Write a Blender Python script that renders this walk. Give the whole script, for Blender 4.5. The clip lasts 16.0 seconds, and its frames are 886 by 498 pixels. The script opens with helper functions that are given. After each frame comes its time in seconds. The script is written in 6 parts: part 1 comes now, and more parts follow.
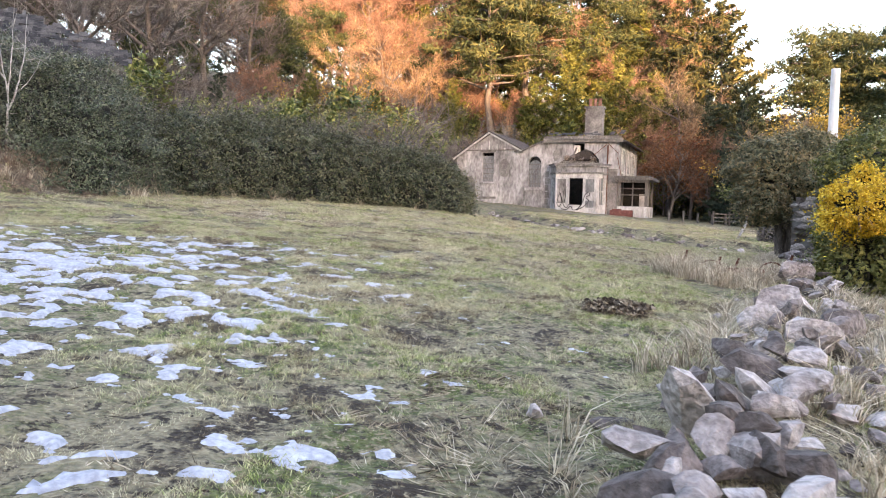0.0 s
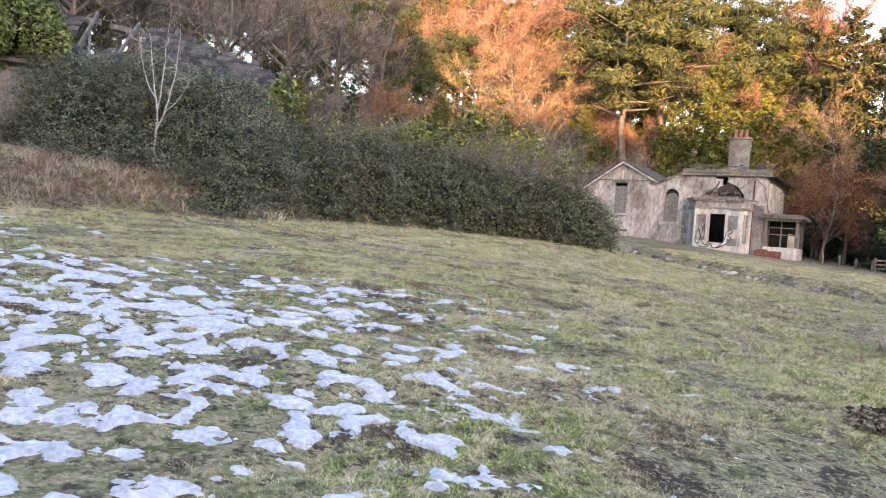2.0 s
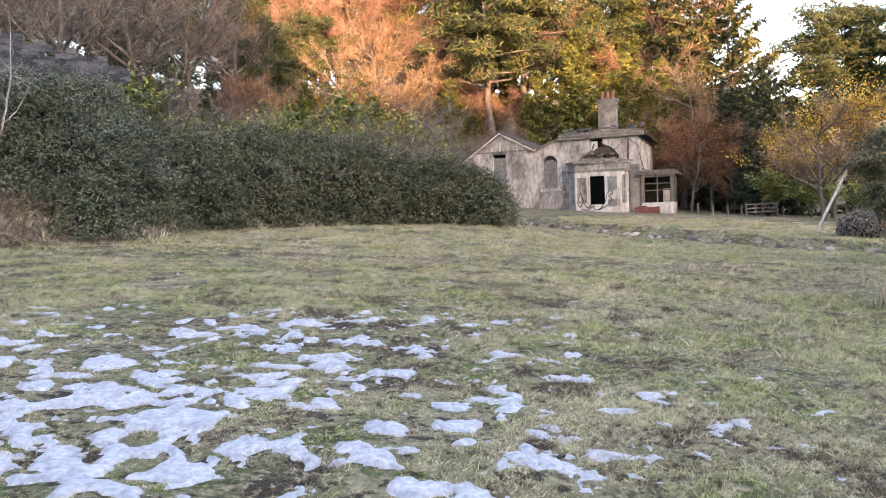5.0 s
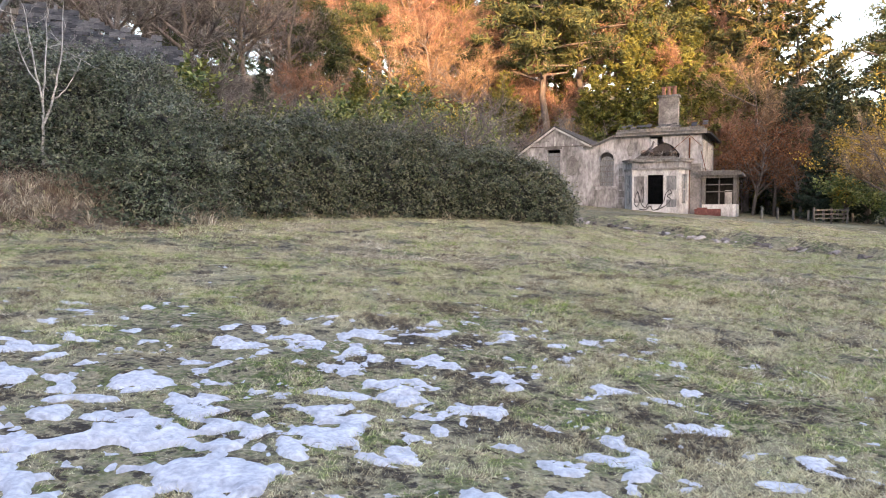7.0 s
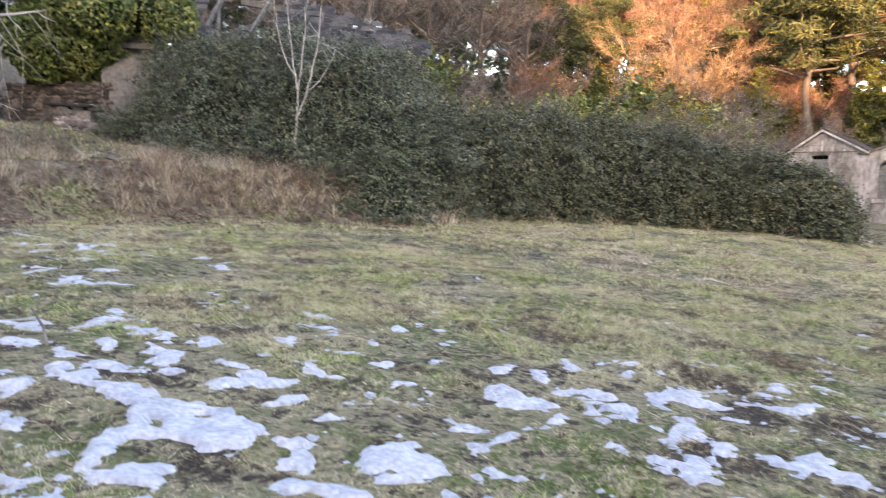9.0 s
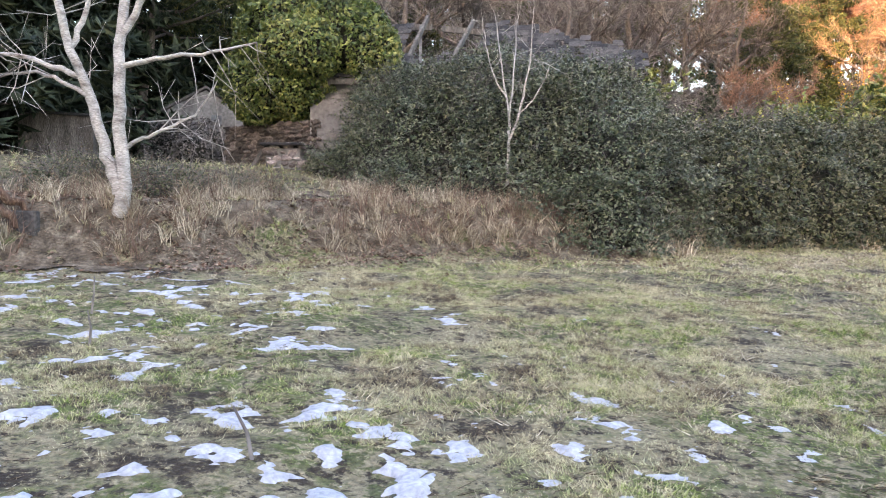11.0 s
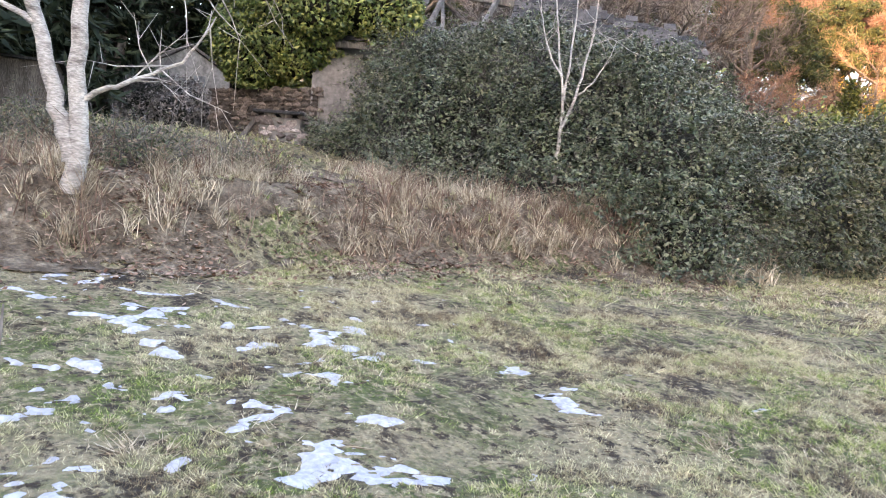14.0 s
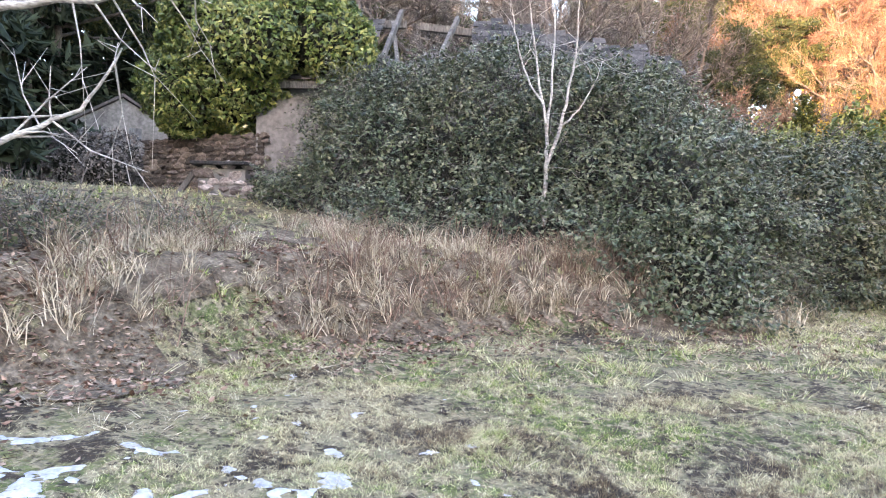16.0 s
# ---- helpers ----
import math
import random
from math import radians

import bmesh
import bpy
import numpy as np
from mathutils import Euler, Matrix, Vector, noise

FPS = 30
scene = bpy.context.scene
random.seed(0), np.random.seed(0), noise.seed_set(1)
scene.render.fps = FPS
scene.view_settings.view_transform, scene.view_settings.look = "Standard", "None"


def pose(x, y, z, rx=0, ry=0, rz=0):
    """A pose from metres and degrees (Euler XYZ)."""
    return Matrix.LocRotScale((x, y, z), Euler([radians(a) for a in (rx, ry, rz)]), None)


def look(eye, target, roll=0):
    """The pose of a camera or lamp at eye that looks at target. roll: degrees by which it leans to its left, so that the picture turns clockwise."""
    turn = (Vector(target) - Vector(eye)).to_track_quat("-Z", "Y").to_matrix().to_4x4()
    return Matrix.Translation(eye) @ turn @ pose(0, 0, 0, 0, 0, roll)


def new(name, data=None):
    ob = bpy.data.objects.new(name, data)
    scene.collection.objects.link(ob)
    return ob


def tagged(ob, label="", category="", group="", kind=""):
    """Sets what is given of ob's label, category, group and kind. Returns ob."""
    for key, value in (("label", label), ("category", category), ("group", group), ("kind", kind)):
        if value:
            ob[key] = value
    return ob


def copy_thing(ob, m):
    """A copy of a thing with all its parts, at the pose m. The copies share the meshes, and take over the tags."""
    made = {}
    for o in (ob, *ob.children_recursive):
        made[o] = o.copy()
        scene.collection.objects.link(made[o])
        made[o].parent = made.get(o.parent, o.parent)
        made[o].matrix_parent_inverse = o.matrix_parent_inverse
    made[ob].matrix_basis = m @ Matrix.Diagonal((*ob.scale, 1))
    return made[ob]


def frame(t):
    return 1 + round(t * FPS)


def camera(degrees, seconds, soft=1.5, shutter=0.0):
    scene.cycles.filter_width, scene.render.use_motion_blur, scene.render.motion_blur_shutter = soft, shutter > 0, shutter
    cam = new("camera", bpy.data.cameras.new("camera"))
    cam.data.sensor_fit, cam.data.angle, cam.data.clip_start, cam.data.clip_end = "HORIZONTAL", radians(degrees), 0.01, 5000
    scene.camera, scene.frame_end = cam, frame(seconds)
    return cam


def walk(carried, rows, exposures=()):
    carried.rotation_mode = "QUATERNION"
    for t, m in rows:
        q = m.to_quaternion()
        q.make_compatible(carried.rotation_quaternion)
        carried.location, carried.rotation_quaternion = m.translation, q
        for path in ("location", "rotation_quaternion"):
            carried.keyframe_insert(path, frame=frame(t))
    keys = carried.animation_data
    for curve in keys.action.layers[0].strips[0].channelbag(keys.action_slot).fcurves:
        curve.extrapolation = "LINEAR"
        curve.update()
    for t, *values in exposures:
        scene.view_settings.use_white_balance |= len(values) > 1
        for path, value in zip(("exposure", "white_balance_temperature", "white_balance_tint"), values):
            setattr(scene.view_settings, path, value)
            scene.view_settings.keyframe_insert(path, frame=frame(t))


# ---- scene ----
# the camera and its walk
cam = camera(61.4, 16.0, soft=1.0, shutter=0.2)
ROWS = [
    (0.0, 0.113, -0.024, 1.478, 87.42, -1.57, 1.21),
    (0.5, -0.076, 0.358, 1.564, 87.07, -2.73, 2.26),
    (1.0, -0.295, 0.763, 1.673, 87.82, -3.71, 5.54),
    (1.5, -0.617, 1.232, 1.762, 89.10, -5.13, 8.36),
    (2.0, -0.911, 1.544, 1.840, 88.65, -4.36, 9.88),
    (2.5, -1.219, 1.886, 1.929, 88.23, -3.94, 12.51),
    (3.0, -1.636, 2.288, 1.972, 87.71, -3.31, 11.05),
    (3.5, -1.965, 2.570, 2.009, 87.18, 0.21, 6.55),
    (4.0, -2.160, 2.920, 2.033, 87.63, 1.97, 1.25),
    (4.2, -2.235, 3.007, 2.024, 87.78, 2.25, -0.60),
    (6.3, -2.654, 3.940, 2.114, 86.99, 1.47, 1.05),
    (6.5, -2.709, 4.084, 2.136, 86.97, 1.08, 1.67),
    (7.0, -2.826, 4.431, 2.107, 87.07, 0.18, 2.91),
    (7.5, -3.013, 4.889, 2.098, 86.94, -2.17, 5.08),
    (8.0, -3.230, 5.311, 2.107, 85.82, -3.84, 8.18),
    (8.5, -3.485, 5.684, 2.065, 84.97, -3.68, 12.86),
    (9.0, -3.853, 6.176, 2.152, 86.88, -2.36, 19.70),
    (9.5, -4.153, 6.478, 2.309, 89.37, 1.82, 28.19),
    (11.8, -5.851, 7.934, 2.218, 86.41, -2.53, 37.12),
    (12.0, -6.004, 8.003, 2.230, 85.55, -2.69, 37.76),
    (12.5, -6.340, 8.232, 2.281, 85.14, -1.72, 38.20),
    (13.0, -6.717, 8.574, 2.394, 86.46, -1.65, 37.03),
    (13.5, -7.145, 8.889, 2.372, 87.97, -4.91, 33.47),
    (14.0, -7.517, 9.179, 2.473, 87.36, -4.81, 32.15),
    (14.5, -7.838, 9.532, 2.604, 87.40, -2.72, 33.34),
    (15.0, -8.160, 9.854, 2.636, 88.42, -1.15, 31.57),
    (15.5, -8.456, 10.192, 2.701, 89.78, 0.55, 29.97),
    (16.0, -8.738, 10.552, 2.737, 90.33, -1.03, 28.70),
]
EXPOSURES = [(0.0, 3.55, 6950, 26), (4.0, 3.4, 6950, 26), (8.5, 3.4, 6950, 26), (9.5, 3.6, 6900, 26), (12.5, 3.7, 6900, 26), (14.5, 3.95, 6750, 26), (16.0, 4.1, 6450, 26)]
walk(cam, [(t, pose(x, y, z, rx, ry, rz)) for t, x, y, z, rx, ry, rz in ROWS], EXPOSURES)

# low winter sun behind the walker, over an unseen ridge added to shade the field; the sky lights the rest
SUN_EL, SUN_WAY = 7.0, -15.0  # degrees; the way the light travels, from +y towards +x
world = bpy.data.worlds.new("world")
scene.world = world
world.use_nodes = True
sky = world.node_tree.nodes.new("ShaderNodeTexSky")
sky.sky_type, sky.sun_disc = "NISHITA", False
sky.sun_elevation, sky.sun_rotation = radians(SUN_EL), radians(180 + SUN_WAY)
sky.air_density, sky.dust_density, sky.ozone_density = 1.0, 1.5, 1.0
world.node_tree.links.new(sky.outputs[0], world.node_tree.nodes["Background"].inputs[0])
world.node_tree.nodes["Background"].inputs[1].default_value = 0.15
sun = new("sun", bpy.data.lights.new("sun", "SUN"))
sun.data.energy, sun.data.angle, sun.data.color = 2.0, radians(0.6), (1.0, 0.64, 0.33)
way = Vector((math.sin(radians(SUN_WAY)), math.cos(radians(SUN_WAY)), -math.tan(radians(SUN_EL))))
sun.matrix_world = look(-50 * way + Vector((0, 0, 60)), Vector((0, 0, 60)))

# ---------------------------------------------------------------- small tools
rng = np.random.default_rng(7)


def hash2(i, j, seed=0):
    n = (i.astype(np.int64) * 374761393 + j.astype(np.int64) * 668265263 + seed * 144665) & 0x7FFFFFFF
    n = ((n ^ (n >> 13)) * 1274126177) & 0x7FFFFFFF
    return ((n ^ (n >> 16)) & 0xFFFF) / 65535.0


def vnoise(x, y, seed=0):
    """Value noise of two coordinates, 0 to 1."""
    x, y = np.asarray(x, float), np.asarray(y, float)
    i, j = np.floor(x), np.floor(y)
    u, v = x - i, y - j
    u, v = u * u * (3 - 2 * u), v * v * (3 - 2 * v)
    i, j = i.astype(np.int64), j.astype(np.int64)
    a = hash2(i, j, seed) * (1 - u) + hash2(i + 1, j, seed) * u
    b = hash2(i, j + 1, seed) * (1 - u) + hash2(i + 1, j + 1, seed) * u
    return a * (1 - v) + b * v


def fbm(x, y, seed=0, octaves=4):
    s, a, f = 0.0, 0.5, 1.0
    for k in range(octaves):
        s, a, f = s + a * vnoise(x * f + 3.1 * k, y * f + 1.7 * k, seed + k), a / 2, f * 2
    return s / (1 - 0.5 ** octaves)


def step(a, b, x):
    t = np.clip((np.asarray(x, float) - a) / (b - a), 0, 1)
    return t * t * (3 - 2 * t)


def sheet(name, V, F, material, smooth=False):
    """An object from arrays of vertices and of triangles or quads."""
    V, F = np.asarray(V, np.float32), np.asarray(F, np.int32)
    me = bpy.data.meshes.new(name)
    n, k = F.shape
    me.vertices.add(len(V))
    me.vertices.foreach_set("co", V.ravel())
    me.loops.add(n * k)
    me.loops.foreach_set("vertex_index", F.ravel())
    me.polygons.add(n)
    me.polygons.foreach_set("loop_start", np.arange(0, n * k, k, dtype=np.int32))
    me.polygons.foreach_set("use_smooth", np.full(n, smooth))
    me.materials.append(material)
    me.update(calc_edges=True)
    me.validate()
    return new(name, me)


def thing(name, m, label, category, group="", kind=""):
    ob = new(name)
    ob.matrix_world = m
    return tagged(ob, label, category, group, kind)


def part(name, bm, material, parent, label=""):
    me = bpy.data.meshes.new(name)
    bm.to_mesh(me)
    bm.free()
    me.materials.append(material)
    ob = new(name, me)
    ob.parent = parent
    return tagged(ob, label)


def under(ob, parent, label=""):
    ob.parent = parent
    return tagged(ob, label)


def box(bm, x0, x1, y0, y1, z0, z1, m=None, bevel=0.0):
    r = bmesh.ops.create_cube(bm, size=1)
    bmesh.ops.scale(bm, vec=(x1 - x0, y1 - y0, z1 - z0), verts=r["verts"])
    bmesh.ops.translate(bm, vec=((x0 + x1) / 2, (y0 + y1) / 2, (z0 + z1) / 2), verts=r["verts"])
    vs = r["verts"]
    if bevel:
        es = list({e for v in vs for e in v.link_edges})
        b = bmesh.ops.bevel(bm, geom=es, offset=bevel, segments=1, affect="EDGES")
        vs = b["verts"]
    if m is not None:
        bmesh.ops.transform(bm, matrix=m, verts=vs)
    return bm


def boxes(*rows, bevel=0.0):
    bm = bmesh.new()
    for r in rows:
        box(bm, *r, bevel=bevel)
    return bm


def poly(points, y0, y1):
    """A plate: the outline (x, z) from y0 to y1."""
    bm = bmesh.new()
    a = [bm.verts.new((x, y0, z)) for x, z in points]
    b = [bm.verts.new((x, y1, z)) for x, z in points]
    bm.faces.new(a)
    bm.faces.new(b[::-1])
    for i in range(len(a)):
        j = (i + 1) % len(a)
        bm.faces.new((a[j], a[i], b[i], b[j]))
    bmesh.ops.recalc_face_normals(bm, faces=bm.faces)
    return bm


def beam(bm, a, b, w, h=None):
    """A squared timber from a to b."""
    a, b = Vector(a), Vector(b)
    d = b - a
    m = Matrix.Translation((a + b) / 2) @ d.to_track_quat("Z", "Y").to_matrix().to_4x4()
    return box(bm, -w / 2, w / 2, -(h or w) / 2, (h or w) / 2, -d.length / 2, d.length / 2, m)


class Soup:
    """Gathers vertices and quads, for meshes of very many small pieces."""

    def __init__(self):
        self.V, self.F, self.n = [], [], 0

    def add(self, V, F):
        self.V.append(V)
        self.F.append(F + self.n)
        self.n += len(V)

    def tube(self, pts, rad, sides=5):
        pts, rad = np.asarray(pts, float), np.asarray(rad, float)
        d = np.gradient(pts, axis=0)
        d /= np.linalg.norm(d, axis=1)[:, None] + 1e-9
        ref = np.where(np.abs(d[:, 2:3]) > 0.9, np.array([[1.0, 0, 0]]), np.array([[0, 0, 1.0]]))
        u = np.cross(d, ref)
        u /= np.linalg.norm(u, axis=1)[:, None] + 1e-9
        v = np.cross(d, u)
        a = np.arange(sides) * 2 * np.pi / sides
        V = pts[:, None] + rad[:, None, None] * (np.cos(a)[None, :, None] * u[:, None] + np.sin(a)[None, :, None] * v[:, None])
        k, s = len(pts), sides
        i, j = np.meshgrid(np.arange(k - 1), np.arange(s), indexing="ij")
        j2 = (j + 1) % s
        F = np.stack([i * s + j, i * s + j2, (i + 1) * s + j2, (i + 1) * s + j], -1).reshape(-1, 4)
        self.add(V.reshape(-1, 3), F)

    def leaves(self, P, N, size, droop=0.0, spread=0.7, ratio=0.6):
        """Diamond leaves at P that face about N."""
        n = len(P)
        N = N + spread * rng.normal(size=(n, 3))
        N[:, 2] += droop
        N /= np.linalg.norm(N, axis=1)[:, None] + 1e-9
        T = rng.normal(size=(n, 3))
        T -= N * (T * N).sum(1)[:, None]
        T /= np.linalg.norm(T, axis=1)[:, None] + 1e-9
        B = np.cross(N, T)
        s = size * rng.uniform(0.6, 1.35, n)[:, None]
        V = np.stack([P - T * s * 0.5, P + B * s * 0.5 * ratio - N * s * 0.08, P + T * s * 0.6, P - B * s * 0.5 * ratio - N * s * 0.08], 1)
        self.add(V.reshape(-1, 3), np.arange(4 * n).reshape(n, 4))

    def strips(self, A, B, w):
        """Thin tapering twigs or blades from A to B."""
        n = len(A)
        D = B - A
        S = np.cross(D, rng.normal(size=(n, 3)))
        S /= np.linalg.norm(S, axis=1)[:, None] + 1e-9
        w = np.broadcast_to(np.asarray(w, float), (n,))[:, None]
        V = np.stack([A - S * w / 2, A + S * w / 2, B + S * w * 0.15, B - S * w * 0.15], 1)
        self.add(V.reshape(-1, 3), np.arange(4 * n).reshape(n, 4))

    def blades(self, A, B, w):
        """Grass blades: one slim triangle each."""
        n = len(A)
        S = np.cross(B - A, rng.normal(size=(n, 3)))
        S /= np.linalg.norm(S, axis=1)[:, None] + 1e-9
        w = np.broadcast_to(np.asarray(w, float), (n,))[:, None]
        V = np.stack([A - S * w / 2, A + S * w / 2, B], 1)
        self.add(V.reshape(-1, 3), np.arange(3 * n).reshape(n, 3))

    def make(self, name, material, smooth=False):
        return sheet(name, np.concatenate(self.V), np.concatenate(self.F), material, smooth)


# ---------------------------------------------------------------- materials
def mat(name, colours, scale=3.0, rough=0.85, bump=0.3, island=0.0, fine=None, metal=0.0, obj=0.0, trans=0.0, detail=6.0, bump_scale=None, stretch=None, spec=0.25, grain=0.55):
    """A procedural surface: noise over the colours, island or object variation, fine grain in the relief."""
    m = bpy.data.materials.new(name)
    m.use_nodes = True
    nt, b = m.node_tree, m.node_tree.nodes["Principled BSDF"]
    N, L = nt.nodes.new, nt.links.new
    geo = N("ShaderNodeNewGeometry")
    co = geo.outputs["Position"]
    if stretch:
        mp = N("ShaderNodeMapping")
        mp.inputs["Scale"].default_value = stretch
        L(co, mp.inputs[0])
        co = mp.outputs[0]
    n1 = N("ShaderNodeTexNoise")
    n1.inputs["Scale"].default_value, n1.inputs["Detail"].default_value, n1.inputs["Roughness"].default_value = scale, detail, 0.65
    L(co, n1.inputs["Vector"])
    f = n1.outputs["Fac"]
    if island or obj:
        src = geo.outputs["Random Per Island"]
        if obj:
            src = N("ShaderNodeObjectInfo").outputs["Random"]
        a = N("ShaderNodeMath")
        a.operation = "MULTIPLY_ADD"
        L(src, a.inputs[0])
        a.inputs[1].default_value = island or obj
        c = N("ShaderNodeMath")
        c.operation = "ADD"
        L(f, a.inputs[2])
        L(a.outputs[0], c.inputs[0])
        c.inputs[1].default_value = -(island or obj) / 2
        f = c.outputs[0]
    ramp = N("ShaderNodeValToRGB")
    els = ramp.color_ramp.elements
    k = len(colours)
    for i in range(k - 2):
        els.new(0.5)
    for i, c in enumerate(colours):
        els[i].position = 0.28 + 0.44 * i / (k - 1)
        els[i].color = (*c, 1)
    L(f, ramp.inputs[0])
    n2 = N("ShaderNodeTexNoise")
    n2.inputs["Scale"].default_value, n2.inputs["Detail"].default_value = fine or scale * 9, 4
    L(co, n2.inputs["Vector"])
    mix = N("ShaderNodeMix")
    mix.data_type, mix.blend_type = "RGBA", "MULTIPLY"
    mix.inputs["Factor"].default_value = grain
    r2 = N("ShaderNodeValToRGB")
    r2.color_ramp.elements[0].position, r2.color_ramp.elements[0].color = 0.36, (0.35, 0.35, 0.35, 1)
    r2.color_ramp.elements[1].position, r2.color_ramp.elements[1].color = 0.64, (1.3, 1.3, 1.3, 1)
    L(n2.outputs["Fac"], r2.inputs[0])
    L(ramp.outputs[0], mix.inputs["A"])
    L(r2.outputs[0], mix.inputs["B"])
    L(mix.outputs["Result"], b.inputs["Base Color"])
    b.inputs["Roughness"].default_value, b.inputs["Metallic"].default_value = rough, metal
    b.inputs["Specular IOR Level"].default_value = spec
    if trans:
        b.inputs["Subsurface Weight"].default_value = 0.0
        tr = N("ShaderNodeBsdfTranslucent")
        L(mix.outputs["Result"], tr.inputs[0])
        ms = N("ShaderNodeMixShader")
        ms.inputs[0].default_value = trans
        L(b.outputs[0], ms.inputs[1])
        L(tr.outputs[0], ms.inputs[2])
        L(ms.outputs[0], nt.nodes["Material Output"].inputs[0])
    if bump:
        bp = N("ShaderNodeBump")
        bp.inputs["Strength"].default_value, bp.inputs["Distance"].default_value = bump, 0.05
        L(n2.outputs["Fac"], bp.inputs["Height"])
        L(bp.outputs[0], b.inputs["Normal"])
    return m


def turf_mat(name, greens, straws, browns, island, bump, trans):
    """Winter pasture: green, straw and bare brown, mixed at the scale of tufts and of whole patches."""
    m = mat(name, greens, 1.1, 0.9, bump, island=island, fine=30, trans=trans)
    nt = m.node_tree
    mix = next(n for n in nt.nodes if n.type == "MIX")
    ramp = next(n for n in nt.nodes if n.type == "VALTORGB")
    geo = next(n for n in nt.nodes if n.type == "NEW_GEOMETRY")
    last = ramp.outputs[0]
    for cols, scale, lo, hi in ((straws, 0.8, 0.44, 0.58), (straws, 7.0, 0.49, 0.56), (browns, 1.6, 0.53, 0.60), (browns, 8.5, 0.53, 0.59), (straws, 16.0, 0.54, 0.60)):
        n = nt.nodes.new("ShaderNodeTexNoise")
        n.inputs["Scale"].default_value, n.inputs["Detail"].default_value, n.inputs["Roughness"].default_value = scale, 7, 0.7
        nt.links.new(geo.outputs["Position"], n.inputs["Vector"])
        f = nt.nodes.new("ShaderNodeMapRange")
        f.inputs[1].default_value, f.inputs[2].default_value = lo, hi
        nt.links.new(n.outputs["Fac"], f.inputs[0])
        k = nt.nodes.new("ShaderNodeMix")
        k.data_type = "RGBA"
        r = nt.nodes.new("ShaderNodeValToRGB")
        r.color_ramp.elements[0].position, r.color_ramp.elements[0].color = 0.3, (*cols[0], 1)
        r.color_ramp.elements[1].position, r.color_ramp.elements[1].color = 0.7, (*cols[1], 1)
        nt.links.new(n.outputs["Color"], r.inputs[0])
        nt.links.new(f.outputs[0], k.inputs["Factor"])
        nt.links.new(last, k.inputs["A"])
        nt.links.new(r.outputs[0], k.inputs["B"])
        last = k.outputs["Result"]
    nt.links.new(last, mix.inputs["A"])
    return m


GRASS_GROUND = turf_mat("grass_ground", [(0.042, 0.05, 0.017), (0.09, 0.108, 0.036), (0.16, 0.165, 0.065)], [(0.15, 0.122, 0.076), (0.36, 0.305, 0.195)], [(0.018, 0.013, 0.009), (0.062, 0.045, 0.032)], 0.0, 1.0, 0.0)
GRASS_BLADE = turf_mat("grass_blade", [(0.11, 0.18, 0.03), (0.22, 0.31, 0.07), (0.36, 0.43, 0.13), (0.56, 0.56, 0.29)], [(0.42, 0.37, 0.22), (0.78, 0.71, 0.49)], [(0.085, 0.06, 0.04), (0.29, 0.225, 0.15)], 0.6, 0.0, 0.2)
STRAW = mat("straw", [(0.26, 0.205, 0.14), (0.47, 0.39, 0.285), (0.72, 0.63, 0.49)], 1.6, 0.85, 0, island=0.6, trans=0.2)
THATCH = mat("thatch", [(0.045, 0.03, 0.02), (0.11, 0.078, 0.052), (0.22, 0.165, 0.115), (0.38, 0.31, 0.22)], 1.3, 0.9, 0, island=0.8)
DEAD_STEM = mat("dead_stem", [(0.12, 0.07, 0.05), (0.20, 0.13, 0.10), (0.30, 0.21, 0.16)], 0.9, 0.85, 0, island=0.6)
DEAD_LEAF = mat("dead_leaf", [(0.11, 0.06, 0.04), (0.22, 0.13, 0.09), (0.36, 0.26, 0.2)], 2.0, 0.8, 0, island=0.7)
SNOW = mat("snow", [(0.30, 0.305, 0.345), (0.42, 0.425, 0.47), (0.53, 0.535, 0.575)], 9, 0.6, 0.35, fine=30, grain=0.35)
LITTER = mat("leaf_litter", [(0.04, 0.03, 0.02), (0.10, 0.075, 0.053), (0.19, 0.15, 0.11), (0.34, 0.29, 0.22)], 5.0, 0.95, 1.0, fine=28, detail=9)
TRACK = mat("track", [(0.10, 0.095, 0.06), (0.17, 0.155, 0.10), (0.24, 0.22, 0.15)], 1.2, 0.95, 0.4)
PAINT = mat("black_paint", [(0.015, 0.015, 0.017), (0.03, 0.03, 0.03)], 4, 0.6, 0)
WHITEWASH = mat("whitewash", [(0.13, 0.122, 0.116), (0.34, 0.33, 0.322), (0.47, 0.46, 0.452), (0.56, 0.55, 0.54)], 2.0, 0.85, 0.4, stretch=(1, 1, 0.35), grain=0.4)
PALE_PAINT = mat("pale_paint", [(0.55, 0.54, 0.53), (0.72, 0.71, 0.70), (0.80, 0.79, 0.78)], 1.5, 0.6, 0.1, grain=0.15, stretch=(1, 1, 0.3))
IVY = mat("ivy_leaf", [(0.03, 0.046, 0.02), (0.07, 0.095, 0.044), (0.12, 0.145, 0.07), (0.20, 0.21, 0.13)], 0.9, 0.42, 0, island=0.8, trans=0.1, spec=0.5)
IVY_BRIGHT = mat("ivy_bright_leaf", [(0.045, 0.08, 0.018), (0.105, 0.15, 0.036), (0.19, 0.225, 0.06), (0.33, 0.33, 0.10)], 0.5, 0.4, 0, island=0.5, trans=0.2, spec=0.5)
HEDGE_LEAF = mat("hedge_leaf", [(0.03, 0.04, 0.017), (0.062, 0.08, 0.033), (0.105, 0.12, 0.052), (0.175, 0.165, 0.095)], 0.8, 0.5, 0, island=0.8, trans=0.1, spec=0.4)
